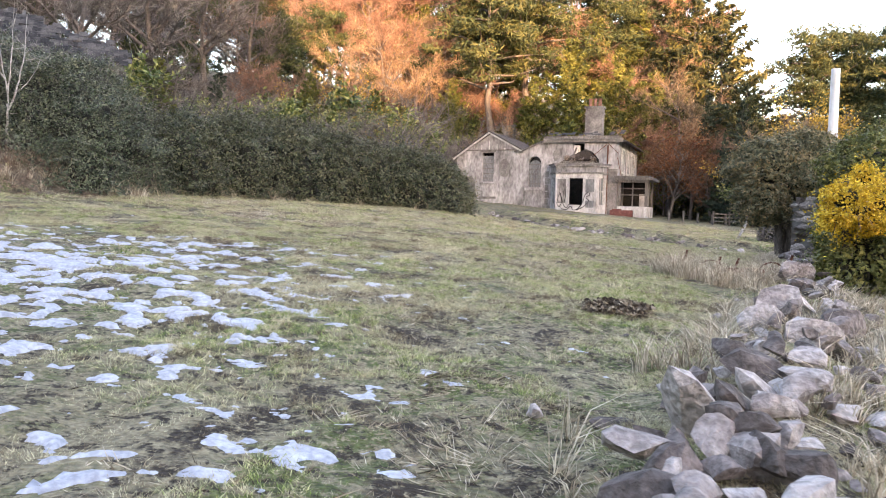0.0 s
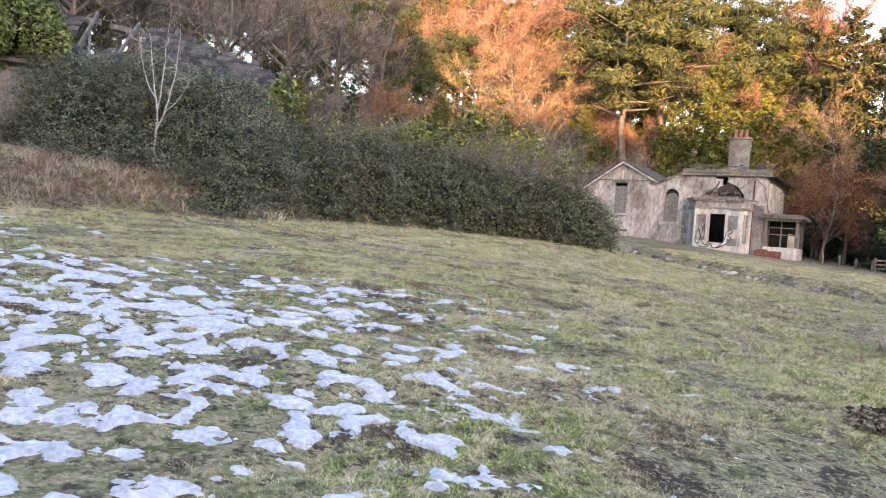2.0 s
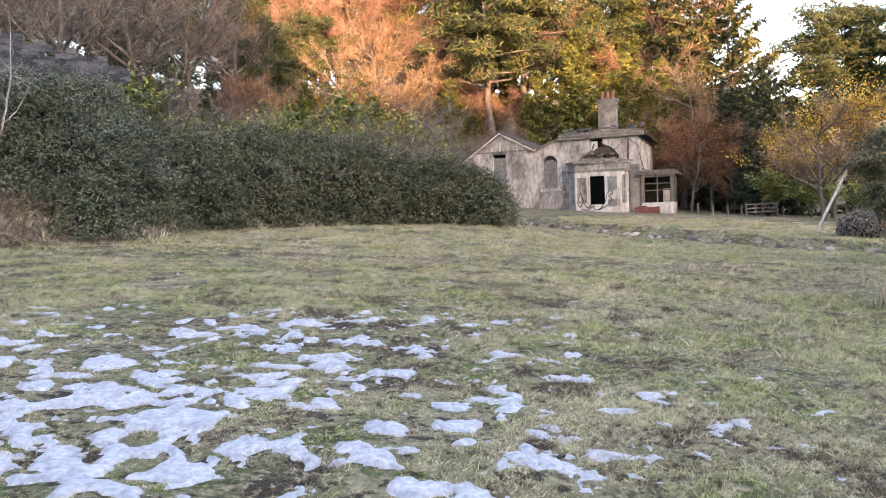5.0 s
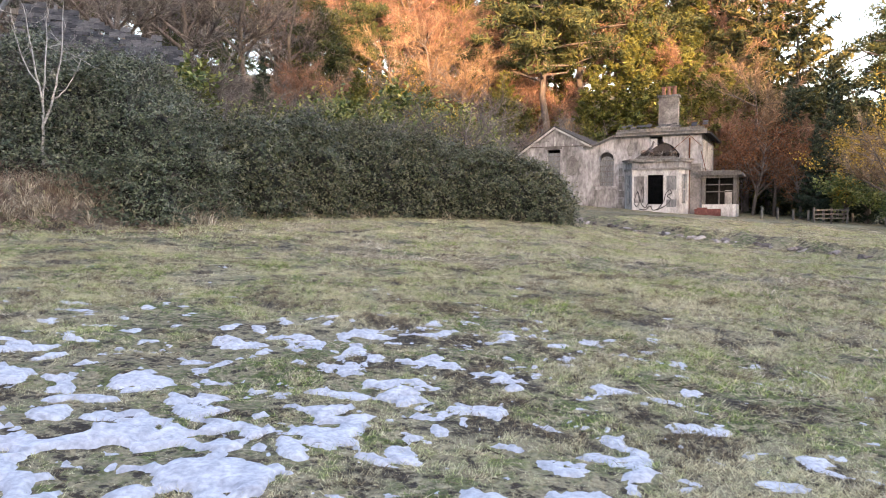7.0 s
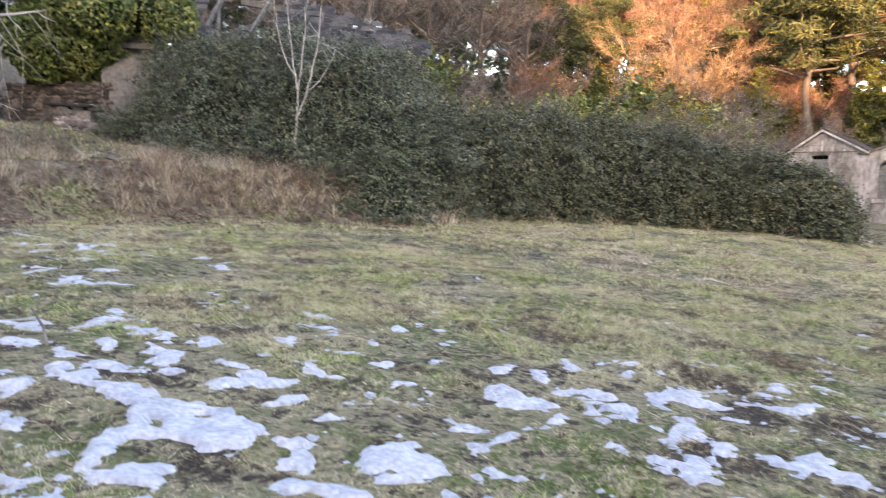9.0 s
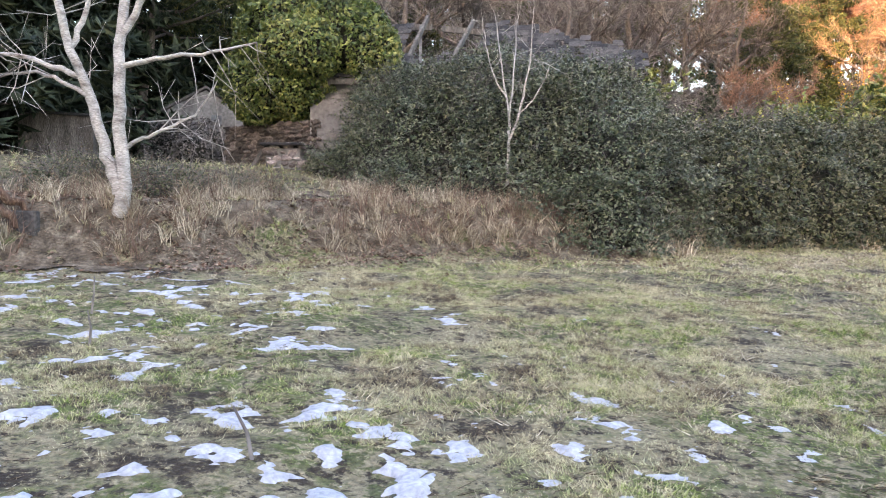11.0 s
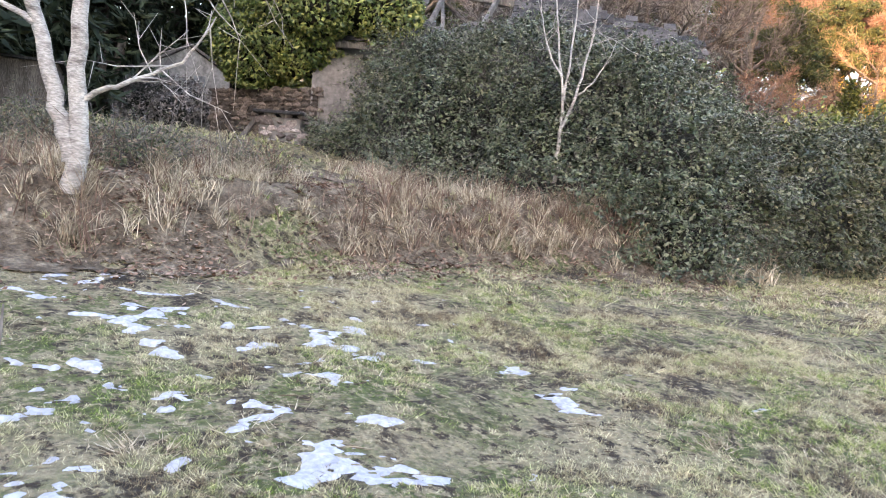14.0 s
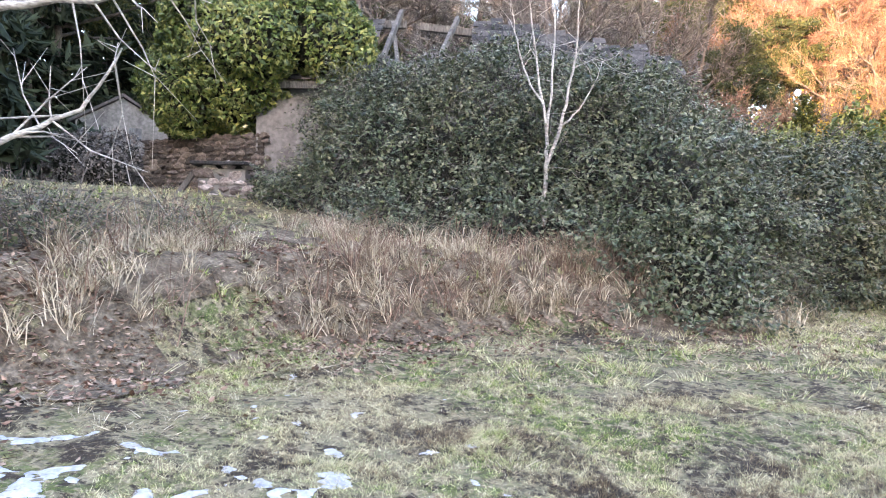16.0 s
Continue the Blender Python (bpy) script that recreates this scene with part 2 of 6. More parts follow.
BRAMBLE = mat("bramble_leaf", [(0.06, 0.075, 0.035), (0.12, 0.14, 0.07), (0.19, 0.20, 0.11), (0.27, 0.20, 0.14)], 1.2, 0.6, 0, island=0.8, trans=0.1)
# near-black that stands for the shade inside bushes and hedges
INNER_SHADE = mat("inner_shade", [(0.012, 0.013, 0.01), (0.028, 0.027, 0.02), (0.05, 0.044, 0.034)], 2, 0.95, 0.8)
TWIG_DARK = mat("twig_dark", [(0.085, 0.074, 0.068), (0.15, 0.132, 0.122), (0.25, 0.222, 0.207)], 1.0, 0.9, 0, island=0.5)
TWIG_RUSSET = mat("twig_russet", [(0.13, 0.07, 0.05), (0.22, 0.125, 0.09), (0.32, 0.20, 0.14)], 0.3, 0.9, 0, island=0.5, obj=0.0)
TWIG_PALE = mat("twig_pale", [(0.15, 0.10, 0.065), (0.25, 0.17, 0.11), (0.36, 0.26, 0.165)], 0.3, 0.9, 0, island=0.5)
LEAF_COPPER = mat("leaf_copper", [(0.085, 0.036, 0.02), (0.16, 0.068, 0.033), (0.26, 0.12, 0.052)], 0.4, 0.8, 0, island=0.6, trans=0.2)
BARK = mat("bark", [(0.065, 0.055, 0.049), (0.13, 0.11, 0.097), (0.22, 0.19, 0.168)], 5, 0.95, 0.8, stretch=(1, 1, 0.25))
BIRCH = mat("birch_bark", [(0.10, 0.08, 0.07), (0.34, 0.31, 0.285), (0.47, 0.44, 0.41), (0.56, 0.53, 0.50)], 2.5, 0.8, 0.4, stretch=(1, 1, 3))
PINE = mat("pine_needles", [(0.025, 0.04, 0.016), (0.055, 0.07, 0.024), (0.11, 0.11, 0.035)], 0.4, 0.7, 0, island=0.5, trans=0.1)
CYPRESS = mat("cypress_needles", [(0.05, 0.065, 0.016), (0.11, 0.12, 0.025), (0.19, 0.18, 0.04)], 0.5, 0.7, 0, island=0.5, trans=0.15)
SPRUCE = mat("spruce_needles", [(0.02, 0.032, 0.02), (0.04, 0.055, 0.034), (0.07, 0.085, 0.045)], 0.5, 0.7, 0, island=0.5, trans=0.1)
# gold raised in the base colour to stand for sun on the crown
GOLD_LEAF = mat("sunlit_golden_leaf", [(0.26, 0.16, 0.025), (0.50, 0.31, 0.05), (0.68, 0.45, 0.085)], 0.5, 0.7, 0, island=0.6, trans=0.25)
# the yellow end of this ramp paints sunlight onto scattered needles
FIR = mat("fir_needles", [(0.022, 0.032, 0.014), (0.055, 0.062, 0.022), (0.13, 0.115, 0.035)], 0.6, 0.7, 0, island=0.6, trans=0.1)
# low sun on this bush is put into its strong yellow base colour
SUNLIT_GORSE = mat("sunlit_yellow_leaf", [(0.50, 0.30, 0.02), (0.78, 0.52, 0.04), (0.88, 0.68, 0.10)], 1.5, 0.6, 0, island=0.5, trans=0.35)
PLASTER = mat("plaster", [(0.055, 0.05, 0.046), (0.15, 0.142, 0.137), (0.27, 0.262, 0.262), (0.37, 0.36, 0.362), (0.46, 0.447, 0.45)], 0.95, 0.9, 0.6, fine=7, detail=12, grain=0.45, stretch=(1, 1, 0.45))
PLASTER_GREY = mat("plaster_grey", [(0.085, 0.08, 0.076), (0.17, 0.16, 0.152), (0.27, 0.255, 0.245)], 1.1, 0.9, 0.5, fine=9, detail=9, grain=0.4)
STONE = mat("stone", [(0.11, 0.09, 0.082), (0.215, 0.178, 0.165), (0.33, 0.28, 0.26), (0.46, 0.405, 0.38)], 2.2, 0.9, 0.7, obj=0.6, fine=22)
SLATE = mat("slate", [(0.03, 0.029, 0.03), (0.06, 0.057, 0.057), (0.10, 0.092, 0.088)], 2.5, 0.95, 0.4, obj=0.5, spec=0.1)
BOARD = mat("window_board", [(0.10, 0.105, 0.11), (0.16, 0.165, 0.17), (0.21, 0.21, 0.21)], 3, 0.8, 0.3, stretch=(1, 1, 0.2))
TIMBER = mat("weathered_timber", [(0.06, 0.053, 0.048), (0.125, 0.115, 0.106), (0.22, 0.205, 0.19)], 4, 0.85, 0.5, stretch=(1, 1, 0.2))
# near-black base colour that paints the shade indoors
DARK = mat("interior_shade", [(0.012, 0.011, 0.01), (0.025, 0.022, 0.02), (0.04, 0.035, 0.03)], 2, 0.95, 0.3)
RUST = mat("rust", [(0.05, 0.025, 0.018), (0.13, 0.05, 0.03), (0.2, 0.085, 0.05)], 8, 0.9, 0.6, metal=0.1)
BRICK_RED = mat("red_paint", [(0.08, 0.03, 0.026), (0.14, 0.05, 0.042), (0.2, 0.085, 0.07)], 4, 0.85, 0.4)
TERRACOTTA = mat("terracotta", [(0.14, 0.07, 0.05), (0.22, 0.11, 0.08), (0.3, 0.16, 0.12)], 4, 0.85, 0.3)

# ---------------------------------------------------------------- the lie of the land
FOOT = [(-21.0, 5.0), (-15.3, 11.6), (-13.7, 14.0), (-13.3, 16.6), (-11.9, 18.9), (-9.7, 21.2), (-8.7, 25.6), (-5.3, 30.0), (-0.5, 32.6), (3.0, 40.0)]
CREST = [(1.5, 41.0), (5.5, 34.2), (11.8, 27.2), (24.0, 20.0)]


def beyond(line, x, y):
    """Signed distance to a polyline, positive on its left."""
    x, y = np.asarray(x, float), np.asarray(y, float)
    best = np.full(np.broadcast(x, y).shape, 1e9)
    sign = np.ones_like(best)
    for (ax, ay), (bx, by) in zip(line[:-1], line[1:]):
        dx, dy = bx - ax, by - ay
        t = np.clip(((x - ax) * dx + (y - ay) * dy) / (dx * dx + dy * dy), 0, 1)
        d = np.hypot(x - ax - t * dx, y - ay - t * dy)
        side = np.where(dx * (y - ay) - dy * (x - ax) >= 0, 1.0, -1.0)
        near = d < best
        best, sign = np.where(near, d, best), np.where(near, side, sign)
    return best * sign


def land(x, y):
    x, y = np.asarray(x, float), np.asarray(y, float)
    xc, yc = np.clip(x, -60, 40), np.clip(y, -30, 110)
    z = -0.0647 * xc + 0.0449 * yc + 0.168
    bank = beyond(FOOT, x, y)
    z = z + (0.85 * step(0.0, 1.3, bank) + 0.35 * step(1.3, 9, bank)) * step(2.5, -3, x)
    z = z + 0.25 * step(3.0, 8.0, bank) * step(-14, -20, x)
    crest = beyond(CREST, x, y)
    z = z - 0.40 * step(18, 30, y) * step(-1, 3, x) * step(0.4, -0.2, crest) - 0.40 * step(-8, 0, x) * step(18, 30, y) * step(4, 0.4, crest) * step(0.4, 2.5, crest) * 0
    q = 0.95 * y - 0.25 * x
    z = z + (0.21 + 0.05 * step(-25, 0, x)) * np.clip(q - 60, 0, 90) * step(0, 14, q - 58)
    # unseen ridge behind the start, its heights set to block the low sun
    back = step(-25, -95, y)
    crestline = 31.8 + 14 * step(29, 20, x) + 3 * fbm(x / 25, y / 40, 31, 3)
    z = z * (1 - back) + back * crestline
    z = z + 0.16 * step(1.0, 0.1, np.abs(beyond([(0.6, 1.6), (2.0, 4.6), (3.7, 7.6), (6.0, 12.5), (9.3, 20.5)], x, y)))
    near = step(90, 30, np.hypot(x, y - 10))
    z = z + near * (0.10 * (fbm(x / 2.2, y / 2.2, 5, 3) - 0.5) + 0.09 * (fbm(x / 0.42, y / 0.42, 9, 2) - 0.5))
    return z


def spaced(lo, hi, fine, far0, far1, grow=1.09):
    a = list(np.arange(lo, hi, fine))
    for sgn, edge, end in ((-1, lo, far0), (1, hi, far1)):
        d, p = fine, edge
        while abs(p) < abs(end):
            d = min(d * grow, 260.0)
            p += sgn * d
            a.append(p)
    return np.array(sorted(a))


gx, gy = spaced(-17, 6, 0.12, -2500, 2500), spaced(1, 22, 0.12, -2500, 2500)
X, Y = np.meshgrid(gx, gy)
I, J = np.meshgrid(np.arange(len(gx) - 1), np.arange(len(gy) - 1))
K = (J * len(gx) + I).ravel()
GROUND_Z = land(X, Y)
ground = sheet("ground", np.stack([X, Y, GROUND_Z], -1).reshape(-1, 3), np.concatenate([np.stack([K, K + 1, K + 1 + len(gx)], -1), np.stack([K, K + 1 + len(gx), K + len(gx)], -1)]), GRASS_GROUND, True)
tagged(ground, "sloping winter pasture of worn grass", "ground", kind="structure")


def ground_z(x, y):
    """Height of the ground's own facets."""
    i = np.clip(np.searchsorted(gx, x) - 1, 0, len(gx) - 2)
    j = np.clip(np.searchsorted(gy, y) - 1, 0, len(gy) - 2)
    u, v = (x - gx[i]) / (gx[i + 1] - gx[i]), (y - gy[j]) / (gy[j + 1] - gy[j])
    a, b, c, d = GROUND_Z[j, i], GROUND_Z[j, i + 1], GROUND_Z[j + 1, i + 1], GROUND_Z[j + 1, i]
    return np.where(u >= v, a + u * (b - a) + v * (c - b), a + v * (d - a) + u * (c - d))


# thin, half-melted snow lying in the hollows between the tussocks
def snow_share(x, y):
    """The share of the ground that snow covers."""
    d = step(-0.3, -2.2, x + 0.10 * (y - 8)) * step(12.8, 9.4, y + 0.12 * x + 1.2 * np.sin(x * 0.7)) * step(0.0, 3.5, y)
    d = d * (0.45 + 0.55 * step(0.0, -3, x)) * (0.62 + 0.6 * step(0.30, 0.62, fbm(x / 2.4, y / 2.0, 57, 2)))
    d = np.maximum(d * 0.30 * (1 - 0.5 * step(-7.5, -9.5, x) * step(8.5, 10.8, y)), 0.11 * step(15.5, 12.5, y - 0.2 * (x + 14)) * step(-8.0, -11.0, x))
    strays = (0.018 + 0.10 * step(1.0, -2.0, x) * step(14, 10.0, y)) * step(5.0, 0.0, x) * step(20, 13, y) * step(1, 4, y)
    return np.maximum(d, strays) * step(0.2, -0.4, beyond(FOOT, x, y))


def hollows(x, y):
    """Low places in the turf, ragged, with soft round tussocks taken out."""
    wx, wy = x + 0.11 * (fbm(x / 0.22, y / 0.22, 90, 3) - 0.5), y + 0.11 * (fbm(x / 0.22, y / 0.22, 93, 3) - 0.5)
    p, a, f = 0.09 * fbm(x / 1.1, y / 0.9, 44, 2), 0.5, 4.6
    for k in range(5):
        c, q = math.cos(0.7 * k + 0.3), math.sin(0.7 * k + 0.3)
        p = p + a * vnoise(f * (c * wx - q * wy) + 7.3 * k, f * 1.25 * (q * wx + c * wy) + 3.9 * k, 41 + k)
        a, f = a * 0.66, f * 1.93
    i0, j0 = np.floor(x / 0.24), np.floor(y / 0.24)
    for di in (-1, 0, 1):
        for dj in (-1, 0, 1):
            i, j = (i0 + di).astype(np.int64), (j0 + dj).astype(np.int64)
            px, py = (i + hash2(i, j, 201)) * 0.24, (j + hash2(i, j, 202)) * 0.24
            p = p - 0.52 * hash2(i, j, 204) * np.exp(-((wx - px) ** 2 + (wy - py) ** 2) / (0.05 + 0.08 * hash2(i, j, 203)) ** 2)
    return p


def melt(x, y):
    """Where the hollows rank among all hollows, 0 to 1."""
    return 1 / (1 + np.exp(-1.7 * (hollows(x, y) - HOLLOW_MEAN) / HOLLOW_SPREAD))


X, Y = np.meshgrid(np.arange(-12, 0, 0.071), np.arange(3, 14, 0.073))
HOLLOW_MEAN, HOLLOW_SPREAD = hollows(X, Y).mean(), hollows(X, Y).std()
sx, sy = np.arange(-16, 4, 0.029), np.arange(2.2, 17, 0.029)
X, Y = np.meshgrid(sx, sy)
depth = melt(X, Y) - (1 - snow_share(X, Y))
zs = ground_z(X, Y) + 0.001 + 0.024 * np.clip(depth / 0.16, -1, 1) + 0.012 * (fbm(X / 0.13, Y / 0.13, 50, 2) - 0.3) * np.clip(depth / 0.1, 0, 1)
inside = depth > 0
keep = inside[:-1, :-1] | inside[1:, 1:] | inside[1:, :-1] | inside[:-1, 1:]
J, I = np.nonzero(keep)
K = J * len(sx) + I
F = np.stack([K, K + 1, K + 1 + len(sx), K + len(sx)], -1)
used, inv = np.unique(F, return_inverse=True)
snow = sheet("snow_patches", np.stack([X, Y, zs], -1).reshape(-1, 3)[used], inv.reshape(-1, 4), SNOW, True)
tagged(snow, "thin half-melted patches of white snow lying on the grass", "snow", kind="stuff")


# turf: short blades, thickest beside the path
def turf(name, n, x0, x1, y0, y1, height, width, material, seed, label, keep=None, tuft=9, lean=0.45, clump=0.35):
    r = np.random.default_rng(seed)
    x, y = r.uniform(x0, x1, n), r.uniform(y0, y1, n)
    c = fbm(x / clump, y / clump, seed, 3) * 0.6 + fbm(x / 1.6, y / 1.6, seed + 3, 2) * 0.4
    ok = r.random(n) < np.clip((c - 0.34) * 4.5, 0.08, 1)
    if keep is not None:
        ok &= keep(x, y, r)
    x, y, c = x[ok], y[ok], c[ok]
    m = len(x)
    h = height * (0.25 + 2.2 * np.clip(c - 0.30, 0, 1)) * r.uniform(0.6, 1.4, m) * (1 - 0.25 * step(0.05, 0.25, snow_share(x, y)))
    lx, ly = r.normal(0, lean, m), r.normal(0, lean, m)
    x, y, h, lx, ly = (np.repeat(a, tuft) for a in (x, y, h, lx, ly))
    m = len(x)
    ox, oy = r.normal(0, 1, m), r.normal(0, 1, m)
    x, y = x + ox * 0.5 * height, y + oy * 0.5 * height
    h = h * r.uniform(0.45, 1.25, m)
    A = np.stack([x, y, land(x, y) - 0.012], -1)
    B = A + np.stack([(lx + lean * ox + r.normal(0, 0.3, m)) * h, (ly + lean * oy + r.normal(0, 0.3, m)) * h, h], -1)
    s = Soup()
    s.blades(A, B, width * r.uniform(0.6, 1.4, m))
    return tagged(s.make(name, material), label, "grass", kind="stuff")


def off_snow(x, y, r):
    return (melt(x, y) - (1 - snow_share(x, y)) < np.where(r.random(len(x)) < 0.5, 0.25, 0.0)) & (beyond(FOOT, x, y) < 0.6)


def worn(x, y, r):
    """Trodden brown patches of dead thatch."""
    return off_snow(x, y, r) & (r.random(len(x)) < step(0.47, 0.60, fbm(x / 1.1, y / 0.9, 177, 3) + 0.09 * step(0.5, -3, x)))


def bleached(x, y, r):
    return off_snow(x, y, r) & (fbm(x / 1.3, y / 1.3, 77, 3) > 0.50 - 0.10 * step(-2, 5, x))


turf("grass", 190000, -15, 3.8, 1.4, 17.5, 0.047, 0.0058, GRASS_BLADE, 61, "short grazed green and straw-coloured winter grass", off_snow, 8)
turf("far_grass", 70000, -18, 16, 14, 46, 0.075, 0.019, GRASS_BLADE, 67, "rough pasture grass further up the field", lambda x, y, r: (beyond(FOOT, x, y) < 0.3) & (r.random(len(x)) < 24 / (y + 2)) & (np.hypot(x + 8.7, y - 10.5) > 9), 9, 0.45, 0.8)
turf("tussocks", 15000, -16, 15, 9, 42, 0.10, 0.013, GRASS_BLADE, 68, "rough grass tussocks further up the field", lambda x, y, r: (beyond(FOOT, x, y) < 0.2) & (np.hypot(x + 8.7, y - 10.5) > 6.5), 16)
turf("dead_grass", 34000, -15, 9.0, 1.5, 26, 0.062, 0.007, STRAW, 71, "flattened pale dead grass among the green", bleached, 8, 0.8)
turf("bleached_grass", 36000, -13, 18, 15, 46, 0.07, 0.017, STRAW, 75, "pale winter-bleached grass over the upper field", lambda x, y, r: (beyond(FOOT, x, y) < 0.2) & (r.random(len(x)) < 22 / (y + 2)) & (fbm(x / 2.2, y / 2.2, 79, 3) > 0.50 - 0.10 * step(-2, 8, x)) & (np.hypot(x + 8.7, y - 10.5) > 8), 7, 0.7, 0.8)
turf("thatch", 56000, -15, 6.0, 1.4, 20, 0.030, 0.008, THATCH, 73, "trodden brown thatch in the worn patches of turf", worn, 8, 1.9)


# tall dead grass and stems in tufts
def tufts(name, n, blades, inside, height, width, material, seed, label, area, lean=0.4):
    r = np.random.default_rng(seed)
    x0, x1, y0, y1 = area
    x, y = r.uniform(x0, x1, n), r.uniform(y0, y1, n)
    ok = inside(x, y, r)
    x, y = x[ok], y[ok]
    m = len(x)
    h = height * r.uniform(0.45, 1.3, m)
    dx, dy = r.normal(0, lean * 0.5, m), r.normal(0, lean * 0.5, m)
    x, y, h, dx, dy = (np.repeat(a, blades) for a in (x, y, h, dx, dy))
    k = len(x)
    bx, by = x + r.normal(0, 0.10, k) * h, y + r.normal(0, 0.10, k) * h
    A = np.stack([bx, by, land(bx, by) - 0.02], -1)
    hh = h * r.uniform(0.4, 1.1, k)
    ex, ey = (dx + r.normal(0, lean, k)) * hh, (dy + r.normal(0, lean, k)) * hh
    M = A + np.stack([ex * 0.4, ey * 0.4, hh * 0.65], -1)
    B = A + np.stack([ex * 1.3, ey * 1.3, hh * 0.95], -1)
    w = width * r.uniform(0.6, 1.4, k)[:, None]
    S = r.normal(size=(k, 3)) * np.array([1, 1, 0.1])
    S /= np.linalg.norm(S, axis=1)[:, None]
    V = np.stack([A - S * w, A + S * w, M - S * w * 0.7, M + S * w * 0.7, B - S * w * 0.15, B + S * w * 0.15], 1)
    i = np.arange(k)[:, None] * 6
    F = np.concatenate([i + np.array([[0, 1, 3, 2]]), i + np.array([[2, 3, 5, 4]])])
    return tagged(sheet(name, V.reshape(-1, 3), F, material), label, "grass", kind="stuff")


WALL_LINE = [(0.6, 1.6), (2.0, 4.6), (3.7, 7.6), (6.0, 12.5), (9.3, 20.5)]


def on_bank(x, y, r):
    b = beyond(FOOT, x, y)
    c = fbm(x / 0.9, y / 0.9, 83, 3)
    return (b > 0.1 + 0.5 * fbm(x / 1.2, y / 1.2, 81, 2)) & (b < np.where(c > 0.56, 4.2, 2.5)) & (x < -9.3) & (r.random(len(x)) < np.clip((c - 0.38) * 5, 0.05, 1) * np.where(b < 0.8, 0.5, np.where(b < 1.7, 0.9, 0.35)))


def hedge_foot(x, y, r):
    b = beyond(FOOT, x, y)
    return (b > -0.25) & (b < 0.9) & (x > -10) & (x < 1) & (r.random(len(x)) < 0.7)


def by_wall(x, y, r):
    b = beyond(WALL_LINE, x, y)
    return (b > -2.6) & (b < 0.95) & (r.random(len(x)) < np.where(np.abs(b) < 0.45, 0.35, np.clip(1.3 - np.abs(b) * 0.7, 0.05, 1)) * (fbm(x / 0.7, y / 0.7, 85, 2) > 0.42))


tufts("tall_dry_grass", 10500, 26, on_bank, 0.36, 0.005, STRAW, 91, "tall pale dead grass on the bank", (-22, -9, 7, 24), 0.6)
tufts("dead_stems", 6500, 8, on_bank, 0.62, 0.005, DEAD_STEM, 92, "brown dead bramble and dock stems on the bank", (-22, -9, 7, 24), 0.5)
tufts("hedge_grass", 1500, 20, hedge_foot, 0.40, 0.010, STRAW, 93, "pale dead grass along the hedge foot", (-10, 2, 20, 36), 0.35)
tufts("wall_grass", 6500, 22, by_wall, 0.26, 0.005, STRAW, 94, "long dry grass among the fallen stones", (-1.5, 11, 1.2, 21), 0.6)
tufts("harrow_grass", 700, 22, lambda x, y, r: (np.hypot(x - 4.7, y - 13.2) < 1.1) & (fbm(x / 0.5, y / 0.5, 88, 2) > 0.45), 0.42, 0.005, STRAW, 96, "tall pale dead grass round the harrow", (3.4, 6, 12, 14.5), 0.35)
tufts("green_tufts", 2600, 16, lambda x, y, r: (beyond(FOOT, x, y) > 0.6) & (beyond(FOOT, x, y) < 9) & (x < -12), 0.13, 0.007, GRASS_BLADE, 95, "rank green grass on the bank", (-28, -12, 9, 26), 0.4)

# brown litter over the bank, ragged at its edge
lx, ly = np.arange(-22, -8.6, 0.07), np.arange(6, 23, 0.07)
X, Y = np.meshgrid(lx, ly)
b = beyond(FOOT, X, Y) + 1.6 * (fbm(X / 0.8, Y / 0.8, 131, 3) - 0.5) + 0.7 * (fbm(X / 0.2, Y / 0.2, 134, 2) - 0.5)
J, I = np.nonzero((b[:-1, :-1] > 0.0) & (b[:-1, :-1] < 3.8) & (fbm(X / 0.5, Y / 0.5, 137, 3)[:-1, :-1] < 0.62))
K = J * len(lx) + I
F = np.stack([K, K + 1, K + 1 + len(lx), K + len(lx)], -1)
used, inv = np.unique(F, return_inverse=True)
tagged(sheet("leaf_litter", np.stack([X, Y, land(X, Y) + 0.012 + 0.02 * fbm(X / 0.1, Y / 0.1, 139, 2)], -1).reshape(-1, 3)[used], inv.reshape(-1, 4), LITTER, True), "brown dead leaf litter and trodden straw on the bank", "litter", kind="stuff")

# fallen leaves at the foot of the bank
r = np.random.default_rng(97)
x, y = r.uniform(-18, -8.5, 60000), r.uniform(9, 21, 60000)
b = beyond(FOOT, x, y)
ok = r.random(60000) < np.exp(-((b - 0.8) / 1.3) ** 2) * np.clip((fbm(x / 0.9, y / 0.9, 98, 3) - 0.3) * 3, 0.05, 1)
x, y = x[ok], y[ok]
s = Soup()
rng = r
s.leaves(np.stack([x, y, land(x, y) + 0.02 + 0.03 * r.random(len(x))], -1), np.tile([0, 0, 1.0], (len(x), 1)), 0.055, spread=0.35, ratio=0.7)
tagged(s.make("fallen_leaves", DEAD_LEAF), "brown fallen leaves littering the bank foot", "leaves", kind="stuff")


